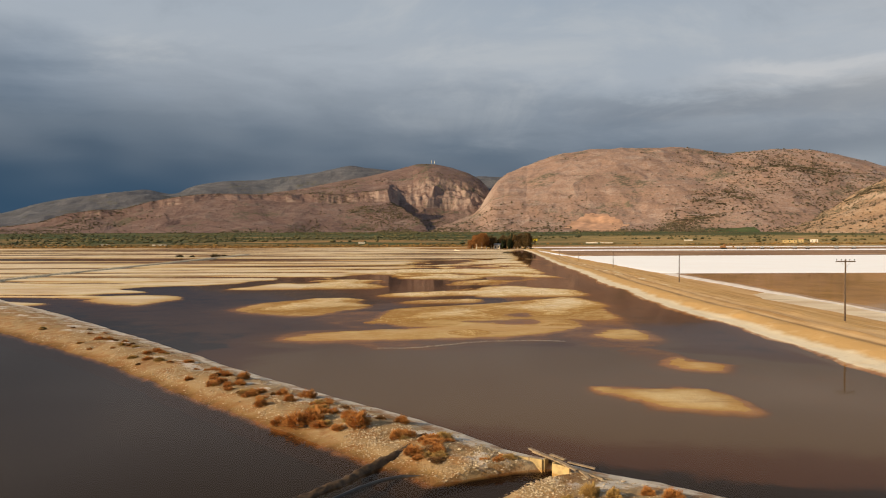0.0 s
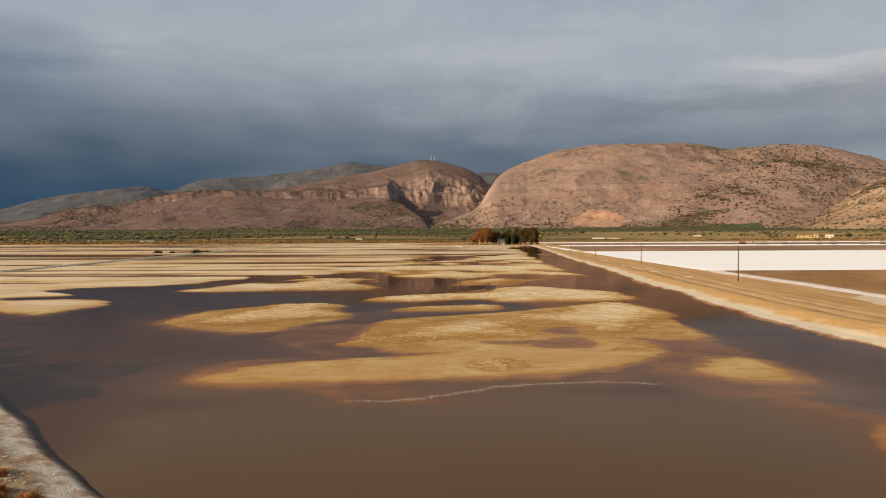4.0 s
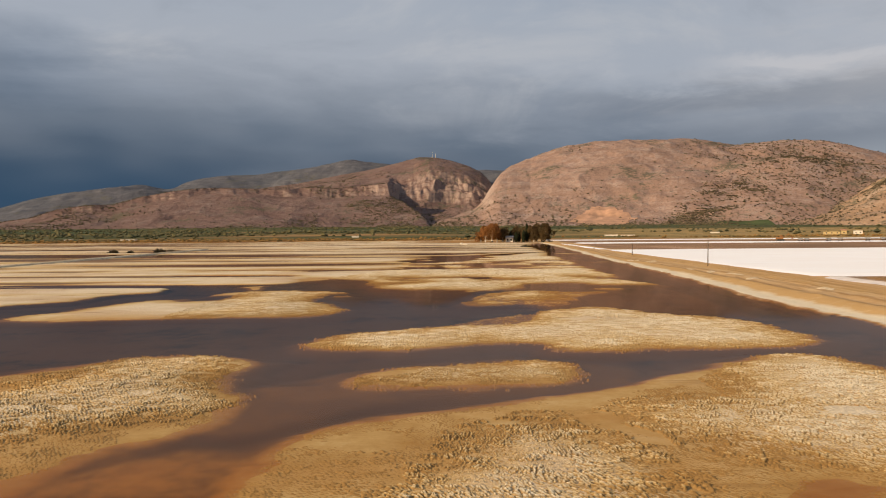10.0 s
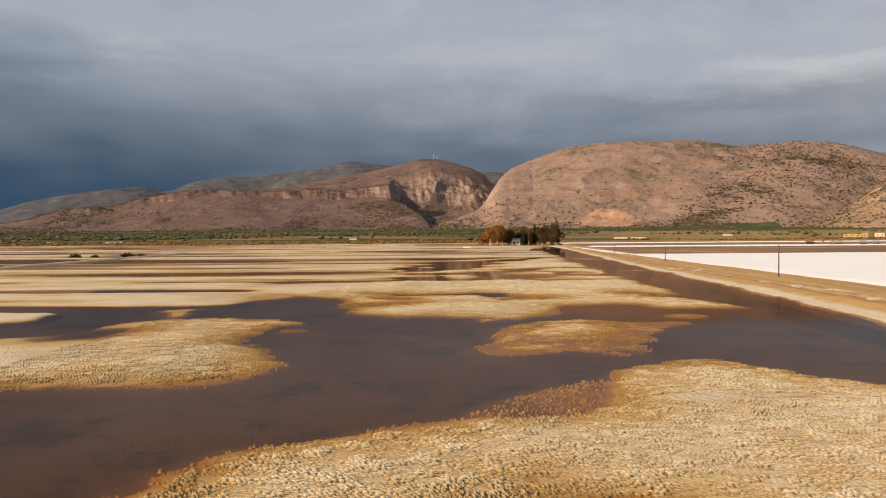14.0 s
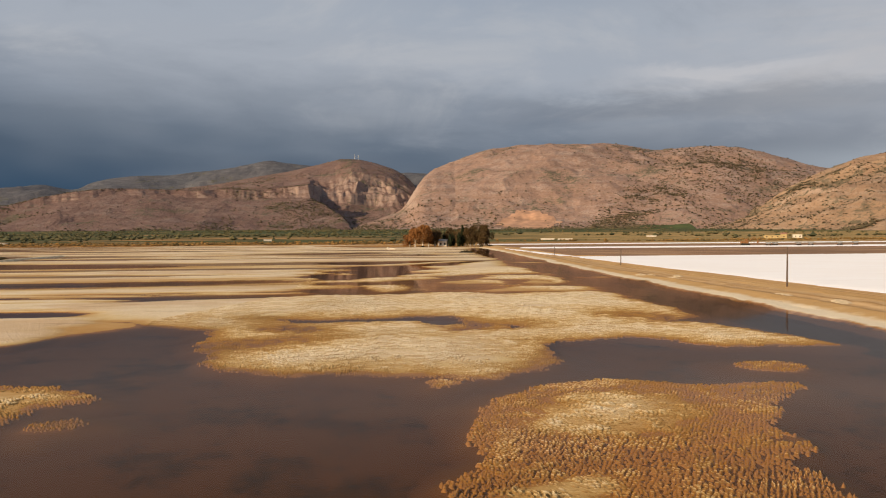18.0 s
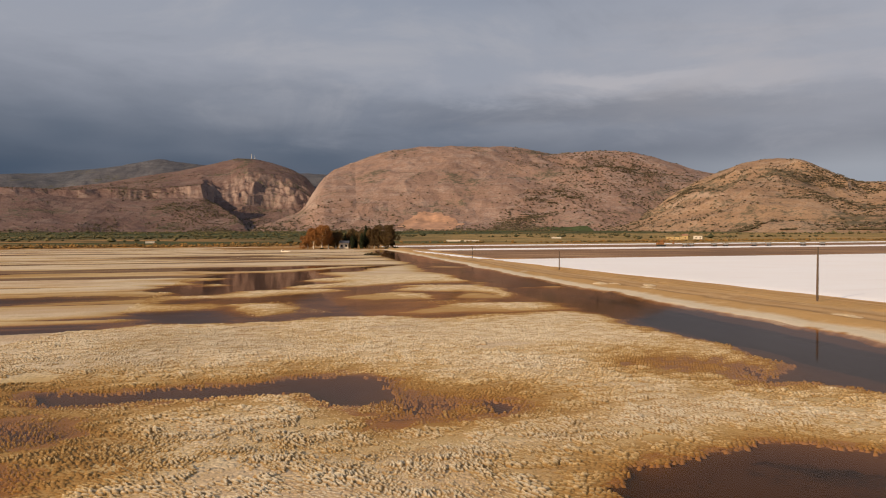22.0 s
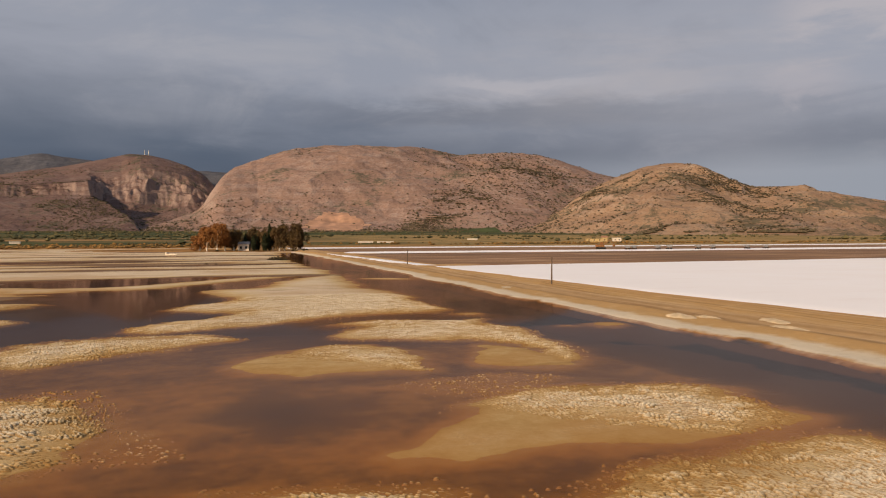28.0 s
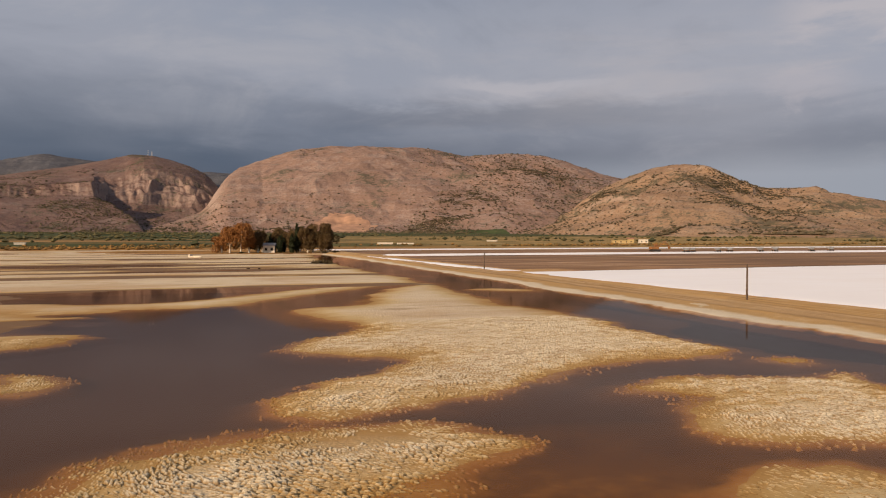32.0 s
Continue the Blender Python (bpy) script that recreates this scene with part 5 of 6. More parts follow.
# ---- earth dike across the first pan ----
NEAR = [(-90, 126), (-72, 106), (-50.4, 83.5), (-32.7, 66.9), (-19.6, 52.5), (-11.3, 43.6), (-4.0, 35.8), (0.4, 31.2), (4.8, 26.6), (12, 20.5), (32, 4)]
FAR = [(-98, 152), (-80, 131), (-57, 107), (-36, 83), (-19.2, 63.2), (-8.4, 51.0), (-1.2, 43.6), (3.4, 37.4), (8.4, 33.2), (14, 28.8), (38, 14)]
m_dike, n = material("dike_earth")
uv = n.node("ShaderNodeUVMap").outputs[0]
p = place(n)
u = n.node("ShaderNodeSeparateXYZ", i0=uv).outputs[0]
uu = n.math("ADD", u, n.math("ADD", n.math("MULTIPLY", n.math("SUBTRACT", n.noise(p, 0.25, 4.0), 0.5), 0.22), n.math("MULTIPLY", n.math("SUBTRACT", n.noise(p, 1.8, 4.0), 0.5), 0.10)))
stops = [(-0.24, (0.012, 0.007, 0.005)), (-0.10, (0.028, 0.013, 0.006)), (-0.03, (0.07, 0.032, 0.008)), (0.03, (0.19, 0.098, 0.026)), (0.09, (0.30, 0.18, 0.07)),
         (0.16, (0.37, 0.25, 0.125)), (0.42, (0.34, 0.225, 0.105)), (0.62, (0.32, 0.22, 0.115)), (0.72, (0.40, 0.30, 0.18)), (0.79, (0.24, 0.18, 0.11)), (0.86, (0.50, 0.44, 0.35)),
         (0.985, (0.60, 0.55, 0.47)), (1.06, (0.10, 0.05, 0.02)), (1.15, (0.02, 0.011, 0.006))]
c = n.ramp(n.math("MULTIPLY", n.math("ADD", uu, 0.25), 1 / 1.45), [((w0 + 0.25) / 1.45, q) for w0, q in stops])
c = n.mix(n.math("MULTIPLY", n.ss(n.noise(p, 0.7, 5.0, 0.65), 0.44, 0.62), 0.75), c, (0.27, 0.125, 0.040))
c = n.mix(n.math("MULTIPLY", n.math("MULTIPLY", n.ss(n.noise(p, 0.4, 5.0, 0.65), 0.53, 0.62), n.ss(uu, 0.35, 0.5)), 0.8), c, (0.64, 0.58, 0.50))
c = n.mix(n.math("MULTIPLY", n.ss(n.noise(p, 5.0, 4.0, 0.7), 0.55, 0.75), 0.5), c, (0.60, 0.50, 0.36))
zc = n.node("ShaderNodeSeparateXYZ", i0=p).outputs[2]
c = n.mix(n.math("SUBTRACT", 1.0, n.ss(n.math("ADD", zc, n.math("MULTIPLY", n.math("SUBTRACT", n.noise(p, 1.2, 4.0), 0.5), 0.12)), -0.16, 0.0)), c, (0.018, 0.010, 0.006))
finish(n, c, 0.95, n.noise(p, 5.0, 6.0, 0.7), 0.9, 0.14, 0.2)


def dike_curves(count):
    t0 = np.linspace(0, len(NEAR) - 1, count)
    ks = np.arange(len(NEAR))
    sm = lambda a: np.convolve(np.pad(a, 12, mode="reflect", reflect_type="odd"), np.ones(25) / 25, "valid")
    return [sm(np.interp(t0, ks, [q[i] for q in c])) for c in (NEAR, FAR) for i in (0, 1)], t0


def dike_height(w, x, y):
    h = np.interp(w, [-0.25, -0.1, 0.0, 0.10, 0.22, 0.38, 0.60, 0.76, 0.86, 0.98, 1.08, 1.2], [-0.6, -0.25, 0.0, 0.14, 0.36, 0.50, 0.44, 0.28, 0.17, 0.04, -0.25, -0.6])
    h = h + np.clip(h + 0.1, 0, 1) * (0.5 * (fbm(x / 2.4, y / 2.4, 91, 4) - 0.5) + 0.2 * (fbm(x / 0.5, y / 0.5, 95, 2) - 0.5))
    cut = np.clip(oval(x, y, (1.6, 31.6, 4.2, 1.25, 30)) / 0.5, -1, 1)
    h = np.where(cut > -1, np.minimum(h, -0.55 - 0.9 * np.clip(cut, -1, 0) * (1 + h)), h)
    gap = np.clip(oval(x, y, (4.7, 33.4, 1.6, 0.55, 48)) / 0.25, -1, 1)
    return np.where(gap > -1, np.minimum(h, -0.2 - 1.0 * np.clip(gap, -1, 0) * (1 + h)), h)


(cnx, cny, cfx, cfy), _ = dike_curves(620)
wv = np.linspace(-0.25, 1.2, 58)
DX = cnx[:, None] + (cfx - cnx)[:, None] * wv[None] + 1.0 * (fbm(cnx / 4, cny / 4, 99, 3) - 0.5)[:, None]
DY = cny[:, None] + (cfy - cny)[:, None] * wv[None]
W = np.broadcast_to(wv, DX.shape)
DZ = dike_height(W, DX, DY)
dike = new("dike", mesh_of("dike", np.stack([DX.ravel(), DY.ravel(), DZ.ravel()], 1), grid_faces(len(cnx), len(wv)), m_dike))
lay = dike.data.uv_layers.new(name="UVMap")
vi = np.empty(len(dike.data.loops), np.int32)
dike.data.loops.foreach_get("vertex_index", vi)
lay.data.foreach_set("uv", np.stack([W.ravel()[vi], np.zeros(len(vi))], 1).astype(np.float32).ravel())
tagged(dike, "low earth dike of rubble with a white salt edge", "dike", kind="structure")


def dike_z(x, y):
    i = int(np.argmin((DX - x) ** 2 + (DY - y) ** 2))
    return float(DZ.ravel()[i])


# rubble on its slopes
m_rubble = leaf_material("broken_rubble", (0.24, 0.155, 0.075), (0.62, 0.50, 0.33))
pick = rng.integers(0, DX.size, 130000)
wp, xp, yp, zp = W.ravel()[pick], DX.ravel()[pick], DY.ravel()[pick], DZ.ravel()[pick]
keep = (zp > 0.06) & (yp < 82) & (rng.uniform(0, 1, len(pick)) < np.interp(wp, [0.05, 0.14, 0.4, 0.5, 0.7, 0.76, 0.82, 0.9], [0.2, 1, 0.9, 0.35, 0.6, 0.6, 0.15, 0]) * np.clip((fbm(xp / 3, yp / 3, 107, 3) - 0.32) * 4, 0.08, 1))
xp, yp, zp = xp[keep] + rng.uniform(-0.15, 0.15, keep.sum()), yp[keep] + rng.uniform(-0.15, 0.15, keep.sum()), zp[keep]
scatter_blobs("rubble", xp, yp, zp, rng.uniform(0.02, 0.07, len(xp)) * rng.uniform(0.5, 1.4, len(xp)), m_rubble, "pale broken stones on the dike's slopes", "rubble", 0.7, 43)


# ---- shrubs ----
def blades(bm, count, rad, tall, wide, seed):
    """A ragged dome of short twigs."""
    r = random.Random(seed)
    for _ in range(count):
        a, e = r.uniform(0, 6.283), math.asin(r.uniform(0.0, 1.0))
        lump = 0.80 + 0.13 * math.sin(3 * a + seed * 1.7) + 0.10 * math.sin(7 * a + 4 * e + seed) + 0.08 * math.sin(9 * e + 2 * a)
        q = lump * r.uniform(0.62, 1.0)
        tip = Vector((math.cos(a) * math.cos(e) * q * rad, math.sin(a) * math.cos(e) * q * rad, math.sin(e) * q * tall))
        root = tip * r.uniform(0.45, 0.75)
        side = Vector((r.uniform(-1, 1), r.uniform(-1, 1), r.uniform(-0.6, 0.6))).normalized() * wide * r.uniform(0.6, 1.4)
        m = (root + tip) / 2 + Vector((r.uniform(-1, 1), r.uniform(-1, 1), r.uniform(-0.5, 0.5))) * rad * 0.08
        bm.faces.new([bm.verts.new(v) for v in (root, m - side, tip, m + side)])


def shrub(mat, label, seed, rad=0.6, tall=0.78, count=3000):
    base = new("shrub")
    bm = bmesh.new()
    blades(bm, count, rad, tall, 0.012, seed)
    part("foliage", bm, mat, base)
    bm = bmesh.new()
    r = random.Random(seed)
    for _ in range(5):
        a = r.uniform(0, 6.28)
        rod(bm, (0, 0, -0.1), (math.cos(a) * rad * 0.5, math.sin(a) * rad * 0.5, tall * 0.6), 0.02, 0.008, 4)
    part("stem", bm, m_bark, base)
    return tagged(base, label, "shrub", group="shrubs on the dike")


m_dry = leaf_material("dried_twigs", (0.12, 0.06, 0.022), (0.26, 0.13, 0.05))
rust_shrubs = [shrub(m_rust, "rust-brown glasswort shrub on the dike", 50 + i) for i in range(3)]
dark_shrub = shrub(m_dry, "small dark-brown dried shrub on the dike", 60, 0.5, 0.4)
straw_shrub = shrub(m_straw, "straw-yellow tuft of dry grass", 61, 0.55, 0.75)
SHRUBS = [(-33.6, 69.8, 0.6, 0), (-42.5, 84.4, 0.8, 1), (-39.9, 82.8, 0.9, 1), (-30.3, 71.6, 0.8, 1), (-26.5, 67.6, 0.8, 1), (-25.4, 61.1, 0.6, 1), (-18.8, 54.1, 0.8, 0), (-14.9, 54.7, 1.1, 0),
          (-17.0, 55.2, 0.8, 1), (-13.7, 49.4, 0.8, 1), (-11.5, 46.0, 1.0, 0), (-11.3, 48.7, 0.7, 1), (-9.0, 48.6, 1.5, 0), (-10.7, 48.7, 1.0, 0), (-9.9, 46.9, 0.9, 0)]
SHRUBS += [(-7.4, 46.7, 0.8, 0), (-8.4, 41.8, 1.7, 0), (-7.5, 42.0, 1.5, 0), (-9.5, 42.3, 1.2, 0), (-6.0, 44.8, 0.9, 1), (-4.7, 40.3, 1.6, 0), (-3.7, 42.4, 1.0, 1), (-2.4, 41.6, 1.0, 0), (-2.5, 38.2, 0.9, 0)]
SHRUBS += [(-1.9, 38.5, 1.0, 0), (3.9, 28.2, 1.3, 2), (5.9, 29.6, 1.0, 2), (9.2, 29.5, 1.0, 0), (-45.3, 83.0, 1.0, 2), (-5.5, 42.0, 0.9, 0), (4.9, 28.9, 0.9, 2), (8.3, 29.9, 0.7, 0), (6.8, 29.4, 0.8, 2), (3.0, 29.2, 0.7, 2)]
# low mats of the same plants between them
mats, KNOWN = random.Random(17), len(SHRUBS)
for _ in range(260):
    i = mats.randrange(170, 470)
    j = int((mats.uniform(0.22, 0.70) + 0.25) / 1.45 * (len(wv) - 1))
    drift = float(fbm(DX[i:i + 1, j] / 3.2, DY[i:i + 1, j] / 3.2, 131, 2)[0])
    if DY[i, j] < 84 and DZ[i, j] > 0.12 and drift > 0.53 and len(SHRUBS) < 140:
        SHRUBS.append((float(DX[i, j]), float(DY[i, j]), mats.uniform(0.6, 1.25), mats.choice((0, 0, 0, 0, 0, 1, 2))))
for i, (x, y, s, kind) in enumerate(SHRUBS):
    src = (rust_shrubs[i % 3], dark_shrub, straw_shrub)[kind]
    ob = copy_thing(src, pose(x, y, dike_z(x, y) - 0.03, 0, 0, i * 67))
    low = 0.62 if i >= KNOWN else 1.0
    ob.scale = (1.05 * s, 1.05 * s, low * s * (0.60 + 0.14 * (i % 3)))
for ob in (*rust_shrubs, dark_shrub, straw_shrub):
    for ch in list(ob.children):
        bpy.data.objects.remove(ch)
    bpy.data.objects.remove(ob)

# ---- sluice in the dike ----
sl = tagged(new("sluice_gate"), "small concrete sluice with loose bleached planks on top", "sluice")
sl.matrix_world = pose(4.6, 34.3, 0)


def wall_between(name, a, b, low, high, thick, mat, label=""):
    """An upright board or wall from a to b, given in the sluice's own axes."""
    way = Vector((b[0] - a[0], b[1] - a[1], 0))
    m = Matrix.Translation(((a[0] + b[0]) / 2, (a[1] + b[1]) / 2, 0)) @ way.to_track_quat("X", "Z").to_matrix().to_4x4()
    part(name, box(bmesh.new(), -way.length / 2, -thick / 2, low, way.length / 2, thick / 2, high, m, 0.012), mat, sl, label)


wall_between("side_wall", (-1.30, 0.78), (-0.60, 0.36), -0.5, 0.46, 0.12, m_conc)
wall_between("side_wall", (-0.57, 0.34), (0.0, 0.0), -0.5, 0.48, 0.12, m_conc)
wall_between("groove_post", (-0.61, 0.33), (-0.55, 0.29), -0.5, 0.50, 0.10, m_plank, "dark wooden post in the wall's joint")
wall_between("return_wall", (0.05, 0.02), (0.52, 0.80), -0.5, 0.47, 0.12, m_conc)
wall_between("side_wall", (0.40, -0.45), (1.10, -1.08), -0.5, 0.44, 0.12, m_conc)
wall_between("return_wall", (0.44, -0.42), (0.95, 0.36), -0.5, 0.45, 0.12, m_conc)
# dark board added where only the opening's shade shows
wall_between("opening_shade_board", (0.34, 0.38), (0.68, 0.12), -0.4, 0.36, 0.05, m_wood, "dark board added for the opening's shade")
for a, b, wd in (((-0.45, 1.30, 0.62), (0.55, -0.25, 0.54), 0.10), ((-0.30, 1.05, 0.55), (0.75, -0.45, 0.52), 0.11), ((0.42, 0.42, 0.60), (1.02, -0.35, 0.56), 0.09), ((0.55, -0.40, 0.58), (1.35, -1.55, 0.46), 0.11),
                 ((1.10, -0.45, 0.50), (2.25, -1.00, 0.36), 0.08), ((1.00, -0.95, 0.46), (2.35, -2.25, 0.30), 0.09), ((1.45, -1.30, 0.44), (1.75, -2.30, 0.34), 0.08)):
    bm = bmesh.new()
    v = Vector(b) - Vector(a)
    m = Matrix.Translation((Vector(a) + Vector(b)) / 2) @ v.to_track_quat("X", "Z").to_matrix().to_4x4()
    box(bm, -v.length / 2, -wd, -0.03, v.length / 2, wd, 0.03, m, 0.008)
    part("plank", bm, m_plank, sl)

# low ridge of dead weed and mud where the ditch leaves the dike
m_weed = plain("dead_weed_mud", (0.085, 0.052, 0.028), 0.45, 2.5)
pts = np.array([(-1.6, 36.9, 0.50), (-2.6, 35.6, 0.36), (-3.4, 34.6, 0.24), (-4.3, 33.2, 0.17), (-5.3, 31.6, 0.14), (-6.6, 29.6, 0.12), (-8.2, 27.2, 0.10), (-10.0, 24.5, 0.08)])
tt = np.linspace(0, len(pts) - 1, 90)
cx, cy, cz = [np.interp(tt, np.arange(len(pts)), pts[:, i]) for i in range(3)]
du = np.linspace(-1, 1, 11)
TT, DU = np.meshgrid(tt, du, indexing="ij")
half = 0.34 + 0.2 * (fbm(TT * 3, TT * 0, 921, 3) - 0.5)
wx, wy = cx[:, None] + 0.8 * DU * half + 0.3 * (fbm(TT * 2, TT * 0 + 5, 923, 3) - 0.5), cy[:, None] - 0.5 * DU * half
wz = cz[:, None] * np.clip(1 - DU ** 2, 0, 1) ** 0.6 + 0.22 * (fbm(TT * 7, DU * 3, 925, 3) - 0.5) * (1 - DU ** 2) - 0.15 * DU ** 2 + 0.02
ob = new("weed_ridge", mesh_of("weed_ridge", np.stack([wx.ravel(), wy.ravel(), wz.ravel()], 1), grid_faces(90, 11), m_weed))
tagged(ob, "low dark ridge of dead weed and mud along a ditch", "mud ridge")
# black liner beside it
pts = [(-0.9, 33.3, 0.06), (-1.9, 33.4, 0.07), (-2.8, 32.9, 0.06), (-3.7, 31.9, 0.06), (-4.8, 30.3, 0.06), (-6.2, 28.3, 0.06)]
rows = []
for i, (x, y, z) in enumerate(pts):
    for k, (du, dz) in enumerate(((-0.14, -0.12), (-0.05, 0.0), (0.05, 0.01), (0.14, -0.12))):
        rows.append((x + du * 0.7, y - du * 0.6, z + dz))
ob = new("ditch_liner", mesh_of("ditch_liner", rows, grid_faces(len(pts), 4), m_liner))
tagged(ob, "thin black plastic liner along a shallow ditch", "plastic liner")


# ---- telegraph poles along the track ----
def telegraph_pole(arm, tall=7.3):
    base = new("telegraph_pole")
    bm = bmesh.new()
    rod(bm, (0, 0, -0.4), (0.05, 0.02, tall), 0.12, 0.08, 10)
    part("pole", bm, m_wood, base)
    if arm:
        arm_ob = part("crossarm", box(bmesh.new(), -1.1, -0.06, 6.95, 1.2, 0.06, 7.08, bevel=0.01), m_wood, base)
        for x in (-1.0, -0.45, 0.55, 1.1):
            bm = bmesh.new()
            rod(bm, (x, 0, 7.08), (x, 0, 7.16), 0.02, 0.02, 6)
            rod(bm, (x, 0, 7.16), (x, 0, 7.30), 0.06, 0.04, 8)
            part("insulator", bm, m_glass, arm_ob, "glass insulator")
        for s in (-1, 1):
            bm = bmesh.new()
            rod(bm, (0.05, -0.07, 6.3), (s * 0.6 + 0.05, -0.07, 6.95), 0.015, 0.015, 5)
            part("brace", bm, m_steelg, arm_ob)
    return tagged(base, "tall weathered wooden telegraph pole" + (" with a crossarm" if arm else ""), "telegraph pole", group="poles along the track")


tp = telegraph_pole(True)
tp.matrix_world = pose(47.3, 86.8, emb_z(47.3, 86.8))
for x, y, tall in ((51.6, 161.4, 6.25), (54.1, 235.1, 5.4), (56.2, 306.2, 3.75), (60.1, 381.6, 3.4)):
    tp = telegraph_pole(False, tall)
    tp.matrix_world = pose(x, y, emb_z(x, y) - 0.05, 0.6, -0.4, 20)


# ---- trees on the spit ----
def leaf_cloud(bm, centre, rad, count, size, r, squash=0.8):
    for _ in range(count):
        v = Vector((r.gauss(0, 1), r.gauss(0, 1), r.gauss(0, 1))).normalized() * r.uniform(0.55, 1.0)
        c = Vector(centre) + Vector((v.x * rad, v.y * rad, v.z * rad * squash))
        a = Vector((r.uniform(-1, 1), r.uniform(-1, 1), r.uniform(-1, 0.3))).normalized() * size * r.uniform(0.6, 1.4)
        b = a.cross(Vector((r.uniform(-1, 1), r.uniform(-1, 1), r.uniform(-1, 1)))).normalized() * size * 0.55
        bm.faces.new([bm.verts.new(c + q) for q in (-a, b, a, -b)])


def broad_tree(mat, label, tall, wide, seed, limewash=True, kind="eucalyptus tree"):
    r = random.Random(seed)
    base = new("eucalyptus_tree")
    trunk = bmesh.new()
    rod(trunk, (0, 0, -0.3), (0.1, 0, tall * 0.35), 0.32, 0.22, 9)
    crown = bmesh.new()
    for i in range(16):
        a, q = i * 2.4 + r.uniform(-0.4, 0.4), r.uniform(0.1, 1.0)
        z = tall * r.uniform(0.20, 0.88)
        c = (math.cos(a) * wide * 0.5 * q, math.sin(a) * wide * 0.5 * q, z)
        rod(trunk, (0.1, 0, tall * r.uniform(0.2, 0.36)), c, 0.13, 0.04, 6)
        leaf_cloud(crown, c, wide * r.uniform(0.16, 0.30), 260, 0.30, r, 1.1)
    leaf_cloud(crown, (0, 0, tall * 0.86), wide * 0.22, 120, 0.34, r, 0.9)
    part("trunk", trunk, m_bark, base)
    part("crown", crown, mat, base)
    if limewash:
        bm = bmesh.new()
        rod(bm, (0, 0, -0.1), (0, 0, 1.5), 0.36, 0.33, 10)
        part("limewash_band", bm, m_white, base, "white limewash round the trunk")
    return tagged(base, label, kind, group="trees on the spit")


def cypress(tall, wide, seed):
    r = random.Random(seed)
    base = new("cypress_tree")
    trunk = bmesh.new()
    rod(trunk, (0, 0, -0.3), (0, 0, tall * 0.7), 0.18, 0.05, 7)
    part("trunk", trunk, m_bark, base)
    crown = bmesh.new()
    for i in range(14):
        z = tall * (0.10 + 0.88 * i / 13)
        leaf_cloud(crown, (r.uniform(-0.15, 0.15), r.uniform(-0.15, 0.15), z), wide * 0.5 * math.sin(math.pi * min(0.97, 0.22 + 0.76 * (i / 13))) + 0.2, 110, 0.34, r, 1.2)
    part("crown", crown, m_cyp, base)
    return tagged(base, "narrow dark green cypress beside a ruined house", "cypress tree", group="trees on the spit")


TREES = [(24.5, 549, 10.5, 8.0, m_euc_red), (28.5, 546, 12.0, 8.0, m_euc_red), (32.0, 550, 10.8, 7.0, m_euc_red), (36.0, 553, 9.6, 7.0, m_euc), (22.0, 556, 8.0, 6.5, m_euc_red), (57.5, 549, 12.2, 8.0, m_euc),
         (61.5, 546, 12.4, 8.0, m_euc), (64.5, 553, 11.0, 7.0, m_euc), (53.5, 556, 11.0, 7.0, m_euc), (45.0, 562, 9.5, 7.5, m_euc), (39.0, 564, 9.0, 7.0, m_euc), (49.5, 552, 9.0, 6.5, m_euc), (44.5, 556, 7.6, 6.0, m_euc), (55.0, 547, 10.4, 6.5, m_euc)]
for i, (x, y, tall, wide, mt) in enumerate(TREES):
    ob = broad_tree(mt, "rust-leaved eucalyptus with a limewashed trunk" if mt is m_euc_red else "olive-green eucalyptus with a limewashed trunk", tall, wide, 80 + i)
    ob.matrix_world = pose(x, y, float(pan_height(np.array([x]), np.array([float(y)]))[0]), 0, 0, i * 50)
for i, (x, y, tall) in enumerate([(44.0, 549, 6.4), (48.6, 547, 7.4), (51.0, 549, 11.6), (41.5, 556, 7.5), (46.4, 555, 8.2)]):
    ob = cypress(tall, 2.0 + 0.3 * (i % 3), 120 + i)
    ob.matrix_world = pose(x, y, float(pan_height(np.array([x]), np.array([float(y)]))[0]), 0, 0, i * 77)
for i, (x, y, s) in enumerate([(36.8, 428, 1.5), (35.4, 430, 1.1), (38.2, 427, 1.2), (16.4, 404, 0.35), (18.5, 403, 0.3), (-133, 372, 2.0), (-128, 376, 1.5), (-117, 378, 2.4), (-113, 380, 1.8), (64, 536, 1.6), (59, 533, 1.3), (28, 540, 1.0)]):
    b = new("bush")
    bm = bmesh.new()
    blades(bm, 700, 1.4, 0.9, 0.08, 140 + i)
    part("foliage", bm, m_scrub, b)
    bm = bmesh.new()
    rod(bm, (0, 0, -0.2), (0.1, 0, 0.5), 0.05, 0.02, 5)
    part("stem", bm, m_bark, b)
    b.matrix_world = pose(x, y, max(-0.05, float(pan_height(np.array([float(x)]), np.array([float(y)]))[0])), 0, 0, i * 40) @ Matrix.Diagonal((s, s, s, 1))
    tagged(b, "low dark bush at the brine's edge", "bush", group="bushes by the pans")


